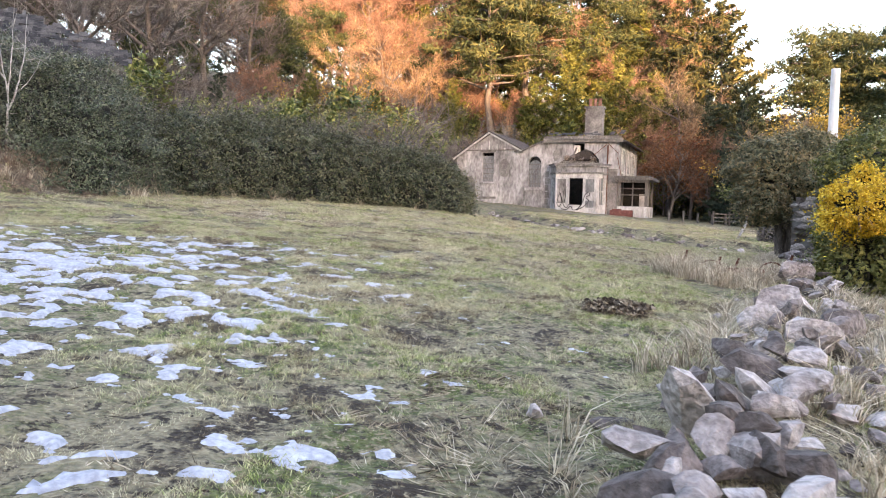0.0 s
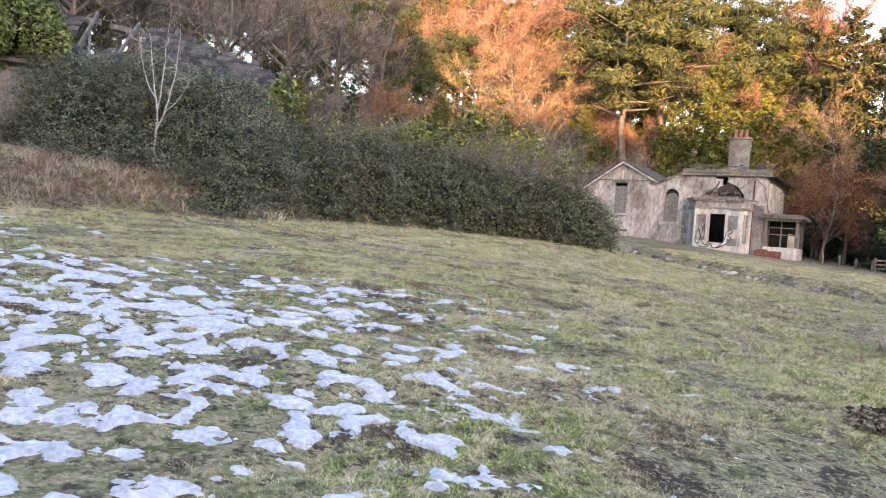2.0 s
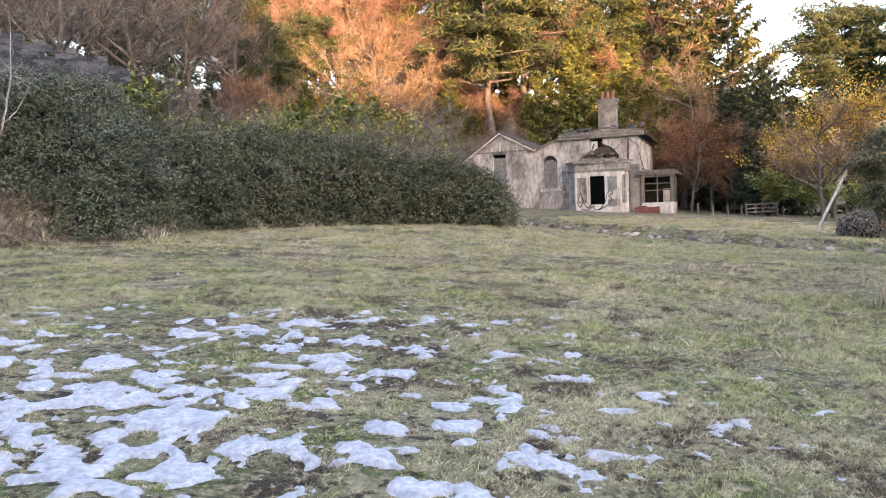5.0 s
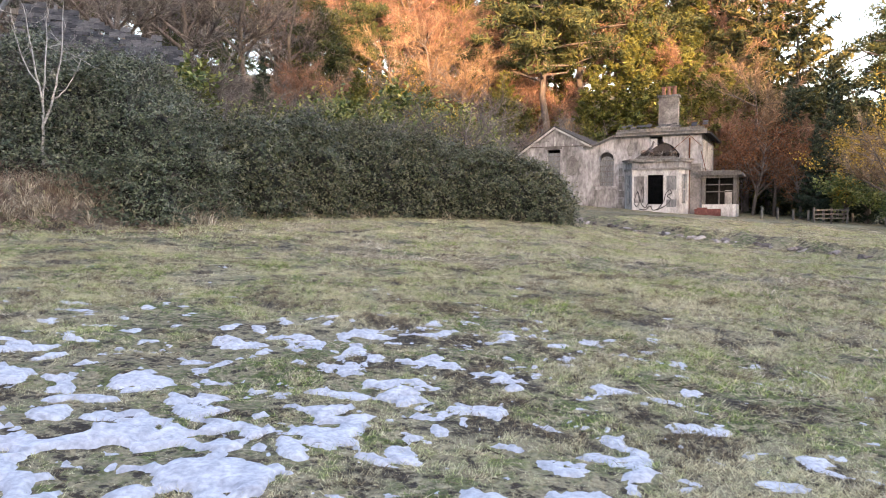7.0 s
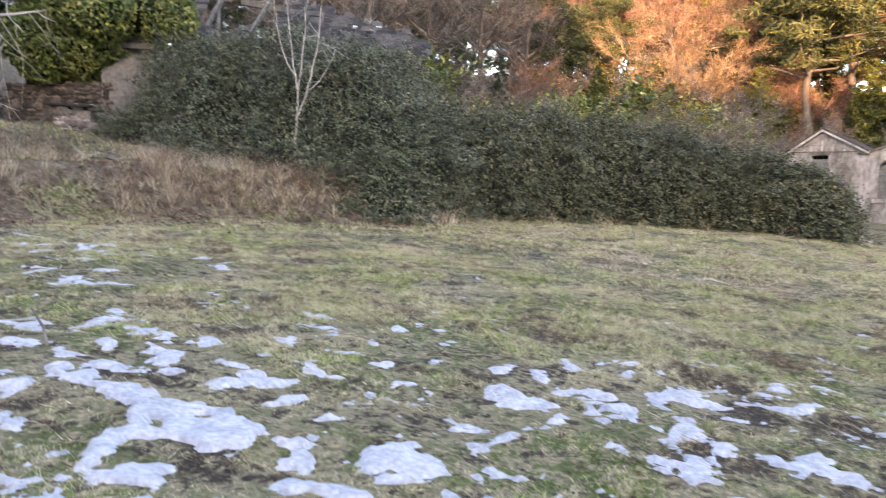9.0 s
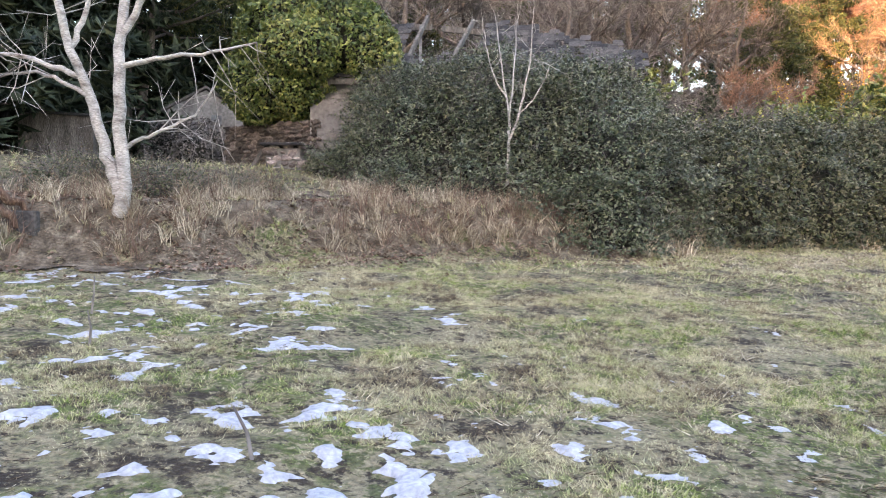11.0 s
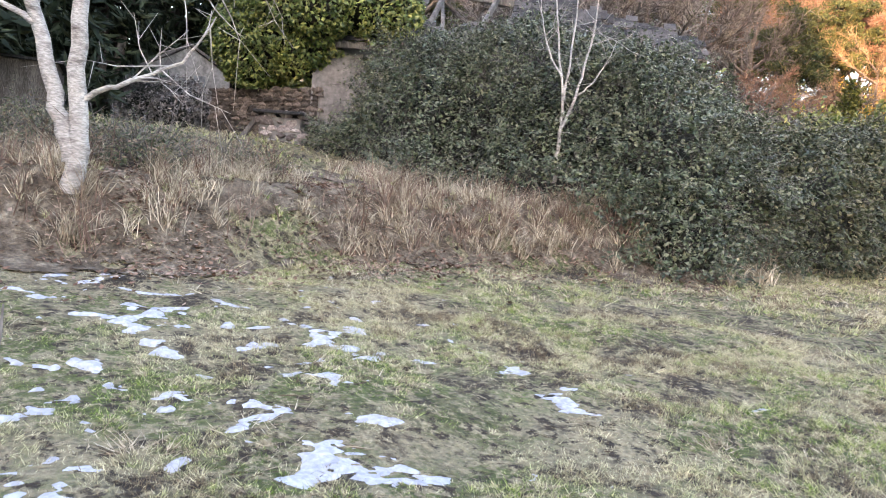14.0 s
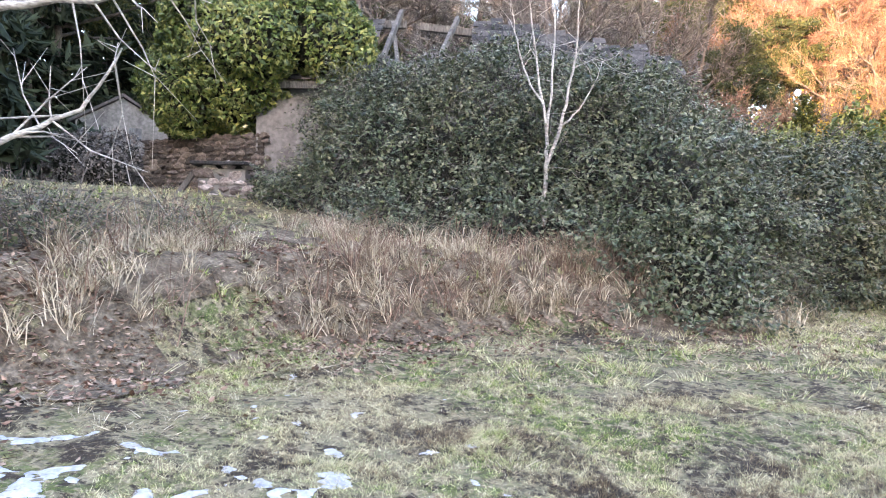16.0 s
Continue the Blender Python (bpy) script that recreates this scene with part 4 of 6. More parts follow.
for i in range(14):
    x = -5.0 + i * 0.37
    bm = bmesh.new()
    l = r.uniform(0.3, 1.1)
    beam(bm, (x, -0.15, 5.62), (x + r.uniform(-0.25, 0.25), -0.15 + l, 5.62 + l * r.uniform(0.22, 0.4)), 0.07, 0.12)
    part("rafter", bm, TIMBER, house)
rows = []
for v in range(5):
    for u in range(17):
        if r.random() < 0.42 - 0.09 * v:
            rows.append(Matrix.Translation((-4.9 + u * 0.32, -0.25 + v * 0.26, 5.74 + v * 0.10)) @ pose(0, 0, 0, 22, 0, r.uniform(-6, 6)))
slates(house, rows, None, 13, 0.32, 0.26)
# the side roof overhangs and its dark soffit
part("side_roof", poly([(-0.3, 5.5), (0.55, 5.3), (0.6, 5.4), (-0.3, 5.75)], 0.2, 8.6), SLATE, house, "overhanging dark slate eaves")
for i in range(3):
    y = 1.6 + i * 2.1
    w = part("window", boxes((0.0, 0.05, y, y + 1.0, 3.3, 4.9)), BOARD, house, "upper side window with white frame")
    part("window_frame", boxes((0.0, 0.09, y - 0.12, y, 3.2, 5.0), (0.0, 0.09, y + 1.0, y + 1.12, 3.2, 5.0), (0.0, 0.09, y, y + 1.0, 4.9, 5.0), (0.0, 0.09, y, y + 1.0, 3.2, 3.3), (0.05, 0.08, y + 0.46, y + 0.54, 3.3, 4.9)), WHITEWASH, w)
part("string_course", boxes((-5.2, -4.85, -0.06, 0.0, 3.45, 3.6)), PLASTER, house)
part("string_course", boxes((-0.6, 0.05, -0.09, -0.0, 3.42, 3.58)), PLASTER, house)
for k, (x0, x1, z0, z1) in enumerate(((-8.9, -7.9, 2.6, 4.3), (-11.6, -10.6, 1.2, 3.1), (-4.7, -4.2, 3.9, 4.9))):
    ring = [((x0 + x1) / 2 + (x1 - x0) / 2 * math.cos(a * 0.42) * (0.7 + 0.3 * vnoise(a * 1.3, k, 7)), (z0 + z1) / 2 + (z1 - z0) / 2 * math.sin(a * 0.42) * (0.7 + 0.3 * vnoise(a * 1.7, k + 5, 8))) for a in range(15)]
    part("bare_patch", poly([(float(x), float(z)) for x, z in ring], -0.006, 0.0), PLASTER_GREY, house, "patch where the plaster has fallen away")
for i in range(6):
    part("quoin", boxes((-5.2, -4.85 - 0.1 * (i % 2), -0.03, 0.0, 0.3 + i * 0.5, 0.72 + i * 0.5), bevel=0.01), PLASTER_GREY, house)

# pipes and cables on the front
bm = bmesh.new()
bmesh.ops.create_cone(bm, cap_ends=True, segments=10, radius1=0.05, radius2=0.05, depth=4.9, matrix=Matrix.Translation((-0.68, -0.12, 2.6)))
part("downpipe", bm, RUST, house, "rusty brown downpipe")
for a, b in (((-0.68, -0.14, 5.2), (-1.75, -0.14, 4.3)), ((-0.68, -0.14, 5.2), (0.05, -0.14, 4.5)), ((0.02, -0.14, 4.2), (0.35, -0.3, 2.9))):
    bm = bmesh.new()
    beam(bm, a, b, 0.035)
    part("cable", bm, RUST, house)

# canted bay
B = [(-4.75, 0.0), (-4.05, -1.35), (-1.15, -1.35), (-0.62, 0.0)]


def bay_face(a, b, z0, z1, t, holes=()):
    """A slab along one side of the bay."""
    a, b = Vector((*a, 0)), Vector((*b, 0))
    d = b - a
    bm = wall_with_holes(0, d.length, z0, z1, 0, t, list(holes))
    m = Matrix.Translation(a) @ Euler((0, 0, math.atan2(d.y, d.x))).to_matrix().to_4x4()
    bmesh.ops.transform(bm, matrix=m, verts=bm.verts)
    return bm, m


for k in range(3):
    holes = [[(0.42, 1.08, 0.85, 2.7)], [(0.95, 1.95, 0.80, 2.68)], [(0.36, 1.0, 0.85, 2.7)]][k]
    bm, m = bay_face(B[k], B[k + 1], 0, 3.0, 0.3, holes)
    face = part("bay_wall", bm, WHITEWASH, house, "white-painted bay wall with flaking paint")
    if k != 1:
        h = holes[0]
        bm = boxes((h[0], h[1], 0.12, 0.16, h[2], h[3]))
        bmesh.ops.transform(bm, matrix=m, verts=bm.verts)
        part("board", bm, BOARD, face, "grey boarded window")
        bm = boxes((h[0], h[1], 0.08, 0.12, 1.72, 1.8), ((h[0] + h[1]) / 2 - 0.03, (h[0] + h[1]) / 2 + 0.03, 0.08, 0.12, h[2], h[3]))
        bmesh.ops.transform(bm, matrix=m, verts=bm.verts)
        part("glazing_bar", bm, WHITEWASH, face)
bm, m = bay_face(B[1], B[2], 0, 3.0, 0.3)
bm.free()
for x0, x1, z0, z1, lab in ((0.12, 0.75, 0.9, 2.6, "board"), (2.15, 2.75, 1.72, 2.6, "board"), (2.15, 2.75, 0.62, 1.1, "board")):
    b2 = boxes((x0, x1, -0.02, 0.0, z0, z1))
    bmesh.ops.transform(b2, matrix=m, verts=b2.verts)
    part(lab, b2, BOARD if lab == "board" and x0 > 1 else PLASTER, house, "flaking panel on the bay front")
for k, (z0, z1, out) in enumerate(((3.0, 3.12, 0.10), (3.12, 3.5, 0.03), (3.5, 3.62, 0.16), (3.62, 3.72, 0.24))):
    c = Vector((-2.7, 0.6))
    pts = [Vector(p) + (Vector(p) - c).normalized() * out for p in B]
    bm = bmesh.new()
    lo = [bm.verts.new((p.x, p.y if i not in (0, 3) else -0.0, z0)) for i, p in enumerate(pts)]
    hi = [bm.verts.new((p.x, p.y if i not in (0, 3) else -0.0, z1)) for i, p in enumerate(pts)]
    bm.faces.new(lo[::-1])
    bm.faces.new(hi)
    for i in range(4):
        j = (i + 1) % 4
        bm.faces.new((lo[i], lo[j], hi[j], hi[i]))
    bmesh.ops.recalc_face_normals(bm, faces=bm.faces)
    part("bay_cornice", bm, PLASTER_GREY if k in (0, 3) else PLASTER, house)
# rubble and rafters of the fallen bay roof
part("rubble", poly([(-4.1, 3.72), (-1.3, 3.72), (-1.5, 4.1), (-1.9, 4.62), (-2.3, 4.7), (-2.7, 4.55), (-3.2, 4.2), (-3.7, 4.0)], -0.55, -0.1), DARK_STONE, house, "heap of fallen brown roof rubble")
for i in range(40):
    stone(house, r.randrange(6), pose(r.uniform(-3.9, -1.4), r.uniform(-0.8, -0.3), 3.8 + r.uniform(0, 0.45), r.uniform(0, 360), r.uniform(0, 40), r.uniform(0, 360)), r.uniform(0.2, 0.42), DARK_ROCKS)
for a, b in (((-4.0, -0.7, 3.75), (-3.1, -0.4, 4.35)), ((-3.2, -0.75, 3.75), (-2.9, -0.2, 4.9)), ((-1.5, -0.8, 3.75), (-2.0, -0.3, 4.6)), ((-2.4, -0.8, 3.75), (-2.2, -0.3, 4.5)), ((-3.7, -0.9, 3.85), (-1.4, -0.9, 3.8))):
    bm = bmesh.new()
    beam(bm, a, b, 0.07, 0.11)
    part("fallen_rafter", bm, TIMBER, house)
part("jamb", boxes((-3.15, -2.75, 0.02, 0.38, 3.8, 5.1)), WHITEWASH, house, "ragged white window jamb left standing")


# sprayed loops of paint, too loose to read
def spray(points, rad=0.028):
    s = Soup()
    t = np.linspace(0, len(points) - 1, 10 * len(points))
    P = np.array([[np.interp(q, range(len(points)), [p[a] for p in points]) for a in range(2)] for q in t])
    for _ in range(6):
        P[1:-1] = (P[:-2] + P[1:-1] + P[2:]) / 3
    s.tube(np.stack([P[:, 0], np.full(len(P), -1.362), P[:, 1]], -1), np.full(len(P), rad), 4)
    ob = s.make("graffiti", PAINT)
    under(ob, house, "loose black sprayed graffiti loop")


spray([(-3.75, 1.7), (-3.55, 1.0), (-3.75, 0.6), (-3.95, 0.9), (-3.7, 1.75), (-3.45, 0.75), (-3.2, 0.55), (-3.05, 0.85)])
spray([(-3.6, 0.5), (-3.2, 0.42), (-2.9, 0.75), (-2.75, 0.4), (-2.4, 0.5), (-2.05, 1.0), (-1.95, 1.5), (-1.7, 1.75), (-1.55, 1.5), (-1.9, 1.35), (-1.6, 1.1), (-1.95, 0.7), (-2.5, 0.42)])
spray([(-3.5, 1.5), (-3.35, 2.0), (-3.3, 1.4), (-3.4, 0.9)])

# chimneys
def stack(x, y, z0, z1, w, d, pots, material, label):
    c = part("chimney", boxes((x - w / 2, x + w / 2, y - d / 2, y + d / 2, z0, z1)), material, house, label)
    part("band", boxes((x - w / 2 - 0.06, x + w / 2 + 0.06, y - d / 2 - 0.06, y + d / 2 + 0.06, z1 - 0.45, z1 - 0.33), (x - w / 2 - 0.1, x + w / 2 + 0.1, y - d / 2 - 0.1, y + d / 2 + 0.1, z1, z1 + 0.14)), material, c)
    for i in range(pots):
        bm = bmesh.new()
        bmesh.ops.create_cone(bm, cap_ends=True, segments=12, radius1=0.15, radius2=0.12, depth=0.6, matrix=Matrix.Translation((x + (i - (pots - 1) / 2) * 0.36, y, z1 + 0.44)))
        bmesh.ops.create_cone(bm, cap_ends=True, segments=12, radius1=0.16, radius2=0.16, depth=0.08, matrix=Matrix.Translation((x + (i - (pots - 1) / 2) * 0.36, y, z1 + 0.72)))
        part("chimney_pot", bm, TERRACOTTA, c, "terracotta chimney pot")


stack(-2.6, 4.2, 5.0, 8.3, 1.3, 0.8, 3, PLASTER_GREY, "tall grey rendered chimney stack")
stack(-12.2, 12.5, 0.0, 8.1, 1.1, 0.6, 2, PLASTER_GREY, "back chimney stack of grey render")
part("main_roof", poly([(-5.1, 5.4), (-0.2, 5.4), (-0.9, 5.6), (-3.2, 5.75), (-4.6, 5.6)], 1.4, 8.6), SLATE, house, "collapsed slate roof")
# small rear gable
part("rear_gable", poly([(-17.0, 0), (-13.6, 0), (-13.6, 5.0), (-15.3, 6.35), (-17.0, 5.0)], 4.8, 5.2), PLASTER_GREY, house, "small rear gable of bare grey render")
for a, b in (((-17.2, 4.7, 4.85), (-15.3, 4.7, 6.45)), ((-15.3, 4.7, 6.45), (-13.4, 4.7, 4.85))):
    bm = bmesh.new()
    beam(bm, a, b, 0.1, 0.18)
    part("bargeboard", bm, TIMBER, house)
    part("rear_roof", poly([(a[0], a[2]), (b[0], b[2]), (b[0], b[2] + 0.12), (a[0], a[2] + 0.12)], 4.75, 9.5), SLATE, house)

# verandah at the corner: posts, rails, low wall, sagging flat roof
ver = part("verandah", boxes((0.12, 2.15, -0.15, 0.0, 0, 0.78), (2.0, 2.15, 0.0, 3.0, 0, 0.78)), WHITEWASH, house, "small open verandah with a sagging roof")
for x, y, w in ((0.12, -0.15, 0.2), (1.98, -0.15, 0.18), (1.98, 2.8, 0.16), (1.98, 1.3, 0.12)):
    part("post", boxes((x, x + w, y, y + w, 0.78, 2.62)), TIMBER, ver)
part("post", boxes((1.1, 1.18, -0.1, -0.02, 0.78, 2.62)), TIMBER, ver)
part("rail", boxes((0.32, 1.98, -0.12, -0.04, 1.55, 1.62), (0.32, 1.98, -0.12, -0.04, 2.0, 2.06)), TIMBER, ver)
part("verandah_roof", boxes((-0.05, 2.5, -0.45, 3.3, 2.62, 2.78), (-0.1, 2.3, -0.5, 3.3, 2.78, 2.9)), TIMBER, ver, "rotten grey timber roof")
part("fascia", boxes((0.05, 2.3, -0.3, -0.2, 2.45, 2.62)), TIMBER, ver)
# panel coloured near-black for the shade under the verandah roof
part("back_panel", boxes((0.0, 1.9, 2.9, 3.0, 0, 2.6)), DARK, ver)
part("fallen_sheet", boxes((1.35, 1.8, 1.6, 1.66, 0.3, 1.7)), WHITEWASH, ver, "pale blue-white sheet leaning inside")
part("red_plinth", boxes((-0.25, 1.3, -0.9, -0.5, 0, 0.5), (-0.1, 0.5, -0.85, -0.55, 0.5, 0.58)), BRICK_RED, house, "low red-painted wall fragment")
part("doorstep", boxes((-5.0, -4.3, -2.0, -1.5, 0, 0.12)), PLASTER_GREY, house)

# rank growth along the foot of the front
def by_house(x, y, z):
    v = HM @ Vector((x, y, z))
    return (v.x, v.y, v.z)


mass("nettle_bed", [(*by_house(-6.6, -0.9, 0.1), 1.1, 0.7, 0.6), (*by_house(-8.4, -0.8, 0.1), 1.0, 0.7, 0.8), (*by_house(-10.2, -0.9, 0.0), 1.1, 0.8, 0.9), (*by_house(-5.2, -1.1, 0.0), 0.7, 0.6, 0.4)], 9000, 0.10, TWIG_DARK, "dark rank weeds along the foot of the villa", "weeds", 0.4, 49)


# ---------------------------------------------------------------- fallen wall, machinery, bushes and pole beside the start
def along(line, t):
    seg = [math.dist(a, b) for a, b in zip(line[:-1], line[1:])]
    t *= sum(seg)
    for (a, b), l in zip(zip(line[:-1], line[1:]), seg):
        if t <= l:
            return a[0] + (b[0] - a[0]) * t / l, a[1] + (b[1] - a[1]) * t / l
        t -= l
    return line[-1]


r = random.Random(31)
tumbled = thing("tumbled_wall", Matrix(), "tumbledown drystone wall of pinkish-grey boulders in dry grass", "wall")
for i in range(300):
    t = (i / 300) ** 1.35
    x, y = along(WALL_LINE, t)
    o = r.gauss(0.24, 0.5)
    x, y = x + o * 0.88, y - o * 0.47
    s = r.uniform(0.14, 0.34) * (1.15 if abs(o) < 0.4 else 0.75) * (0.95 if t < 0.16 else 1.0)
    z = float(land(x, y)) + s * 0.12 + (0.16 * r.random() if abs(o) < 0.4 else 0)
    stone(tumbled, r.randrange(6), pose(x, y, z, r.uniform(-35, 35), r.uniform(-35, 35), r.uniform(0, 360)), s)
for x, y, z, rx, ry, rz, s, k in ((1.30, 3.85, 0.50, 12, 42, 60, 0.72, 3), (1.62, 4.1, 0.46, 25, 38, 50, 0.55, 3), (1.92, 4.45, 0.42, 15, 40, 40, 0.62, 3), (1.05, 3.25, 0.42, 10, 55, 20, 0.55, 5), (1.38, 3.3, 0.36, 5, 50, 80, 0.62, 0),
                                  (0.98, 4.2, 0.36, 20, 10, 30, 0.34, 3), (3.45, 7.9, 0.62, 60, 10, 30, 0.85, 0), (3.35, 6.9, 0.5, 5, 5, 10, 0.6, 1), (3.05, 6.4, 0.44, 8, 6, 100, 0.55, 2), (3.9, 7.5, 0.52, 0, 5, 30, 0.62, 1), (2.5, 4.7, 0.34, 8, 10, 60, 0.5, 3), (5.6, 12.3, 0.75, 10, 10, 10, 0.6, 1)):
    stone(tumbled, k, pose(x + 0.1, y, z - 0.06, rx, ry, rz), s * 0.95)

# standing stub of the wall by the bush
stone_wall("wall_stub", 0, 1.1, 1.5, 0.7, lm(8.7, 19.4, -25), "standing stub of stone field wall", 6, 0.34)


def bush(name, blobs, n, leaf, material, label, seed, trunks, bark):
    ob = mass(name, blobs, n, leaf, material, label, "bush", 0.6, seed, shoots=n // 70, reach=0.45, core=0.45)
    o = ob.matrix_world.translation
    for j, (x, y) in enumerate(trunks):
        s = Soup()
        z = float(land(x, y)) - 0.1
        c = blobs[j % len(blobs)]
        P = np.array([[x, y, z], [x * 0.8 + c[0] * 0.2, y * 0.8 + c[1] * 0.2, z * 0.5 + c[2] * 0.5], [c[0], c[1], c[2] + 0.3]]) - np.array(o)
        s.tube(P, [0.11, 0.09, 0.05], 7)
        under(s.make("trunk", bark, True), ob)
    return ob


OLIVE = mat("olive_leaf", [(0.08, 0.088, 0.05), (0.15, 0.15, 0.085), (0.23, 0.21, 0.12), (0.32, 0.24, 0.12)], 0.8, 0.6, 0, island=0.5, trans=0.15)
GREEN = mat("green_leaf", [(0.07, 0.085, 0.026), (0.15, 0.16, 0.045), (0.25, 0.235, 0.07)], 0.8, 0.5, 0, island=0.5, trans=0.15)
bush("holly_bush", [(8.6, 20.4, 3.0, 1.3, 1.2, 1.0), (9.5, 20.6, 3.3, 1.2, 1.1, 0.9), (8.3, 20.2, 2.2, 0.9, 0.9, 0.9), (9.2, 20.0, 2.7, 1.0, 0.9, 0.8)], 45000, 0.085, OLIVE, "grey-green bush on bare stems by the wall stub", 41, [(8.6, 19.9), (8.9, 20.1), (9.05, 20.0), (8.75, 20.2)], BARK)
bush("roadside_bush", [(9.6, 17.2, 2.6, 1.3, 1.2, 1.3), (8.9, 15.6, 1.3, 1.2, 1.4, 0.9), (10.6, 16.5, 1.8, 1.4, 1.4, 1.5), (8.6, 14.0, 0.9, 1.1, 1.2, 0.6), (7.3, 13.3, 0.9, 0.9, 0.6, 0.85), (8.3, 13.6, 1.5, 0.8, 0.7, 0.9), (6.9, 13.0, 0.6, 0.7, 0.5, 0.75), (7.7, 12.7, 0.8, 0.8, 0.5, 0.75), (8.6, 13.0, 0.9, 0.8, 0.6, 0.9)], 60000, 0.085, GREEN, "dull green bush behind the wall", 42, [(9.4, 17.0)], BARK)
bush("yellow_bush", [(6.5, 12.5, 1.95, 0.42, 0.45, 0.36), (6.95, 12.7, 1.65, 0.55, 0.5, 0.4), (6.3, 12.4, 1.62, 0.3, 0.4, 0.26), (7.4, 12.9, 1.95, 0.5, 0.5, 0.42), (6.85, 12.6, 2.3, 0.25, 0.3, 0.3), (7.9, 13.2, 1.7, 0.6, 0.5, 0.35), (8.5, 13.6, 2.1, 0.6, 0.5, 0.4), (7.9, 13.1, 2.35, 0.3, 0.3, 0.25)], 16000, 0.06, SUNLIT_GORSE, "bush over the wall, leaves coloured bright yellow as if sunlit", 43, [(6.9, 13.1)], BARK)

pole = thing("pole", lm(10.7, 21.6, 0), "slender white-painted pole behind the bushes", "pole")
bm = bmesh.new()
bmesh.ops.create_cone(bm, cap_ends=True, segments=16, radius1=0.15, radius2=0.12, depth=5.6, matrix=Matrix.Translation((0, 0, 2.75)))
part("shaft", bm, PALE_PAINT, pole)
post = thing("leaning_post", lm(11.54, 31.01, 0), "pale weathered timber post leaning over the bank", "post")
bm = bmesh.new()
beam(bm, (0, 0, -0.2), (1.06, -0.54, 2.35), 0.11, 0.09)
part("shaft", bm, WHITEWASH, post)

# rusted harrow in the grass
harrow = thing("farm_harrow", lm(5.1, 13.7, -12, -0.06) @ Matrix.Scale(0.78, 4), "rusted old farm harrow lying in long grass", "farm machine")
for y in (-0.45, 0, 0.45):
    bm = bmesh.new()
    beam(bm, (-1.1, y, 0.3), (1.5, y + 0.1, 0.34), 0.05)
    part("frame_bar", bm, RUST, harrow)
for x in (-0.9, -0.3, 0.3, 0.9, 1.4):
    bm = bmesh.new()
    beam(bm, (x, -0.5, 0.32), (x + 0.1, 0.55, 0.36), 0.045)
    part("cross_bar", bm, RUST, harrow)
for i in range(14):
    x, y = -1.05 + 0.19 * i, (-0.45, 0, 0.45)[i % 3]
    s = Soup()
    a = np.linspace(0, 1.5 * math.pi, 9)
    s.tube(np.stack([x + 0.14 * np.sin(a), np.full(9, y), 0.18 - 0.15 * np.cos(a)], -1), np.full(9, 0.016), 5)
    under(s.make("tine", RUST, True), harrow)
for x, h in ((-1.1, 0.75), (-0.35, 0.62), (0.05, 0.6), (1.2, 0.72)):
    bm = bmesh.new()
    beam(bm, (x, -0.1, 0.25), (x + 0.12, -0.1, h), 0.05)
    part("lever", bm, RUST, harrow)
for x in (-0.5, 0.8):
    bm = bmesh.new()
    ring = [(x + 0.28 * math.cos(k * math.pi / 8), 0.28 + 0.28 * math.sin(k * math.pi / 8)) for k in range(17)]
    for a, b in zip(ring[:-1], ring[1:]):
        beam(bm, (a[0], -0.6, a[1]), (b[0], -0.6, b[1]), 0.05, 0.03)
    part("wheel", bm, RUST, harrow)
heap = mass("brush_heap", [(1.9, 8.6, 0.42, 0.6, 0.5, 0.16)], 7000, 0.06, THATCH, "low heap of dead brown grass cuttings", "brush", 0.3, 45, core_material=LITTER)

# low stone edging and bank before the villa, the track and its fence
r = random.Random(33)
edging = thing("stone_edging", Matrix(), "low broken edging of stones along the grass bank", "stones")
for i in range(110):
    x, y = along(CREST[:3], i / 110)
    s = r.uniform(0.2, 0.5)
    stone(edging, r.randrange(6), pose(x + r.gauss(0, 0.12) + 0.1, y + r.gauss(0, 0.12) - 0.25, float(land(x, y - 0.25)) + 0.03, r.uniform(-20, 20), r.uniform(-20, 20), r.uniform(0, 360)), s)
LINE = [(-1, 47), (5, 46.5), (11, 46.2), (18, 47.5), (30, 52), (60, 62)]
P = [along(LINE, k / 60) for k in range(61)]
V, F = [], []
for k, (x, y) in enumerate(P):
    for o in (-1.4, -0.5, 0.5, 1.4):
        V.append((x, y + o, float(land(x, y + o)) + 0.03))
for k in range(60):
    for j in range(3):
        F.append((4 * k + j, 4 * k + 4 + j, 4 * k + 5 + j, 4 * k + 1 + j))
tagged(sheet("track", V, F, TRACK, True), "pale gravel track past the villa", "road", kind="structure")
proto = None
for i in range(14):
    x, y = 14.5 + i * 1.15, 51.5 + i * 0.5
    if proto is None:
        proto = thing("fence_post", lm(x, y, 0), "short weathered grey wooden fence post beside the track", "post", "posts along the track")
        part("shaft", boxes((-0.06, 0.06, -0.06, 0.06, -0.3, 0.75), bevel=0.015), TIMBER, proto)
    else:
        copy_thing(proto, lm(x, y, r.uniform(-20, 20), r.uniform(-0.15, 0.05)))
gate = thing("field_gate", lm(17.2, 50.5, 20), "dark wooden rail gate", "gate")
for z in (0.25, 0.5, 0.75):
    part("rail", boxes((0, 2.6, -0.03, 0.03, z, z + 0.08)), TIMBER, gate)
for x in (0, 1.3, 2.55):
    part("upright", boxes((x - 0.05, x + 0.05, -0.04, 0.04, -0.2, 0.95)), TIMBER, gate)
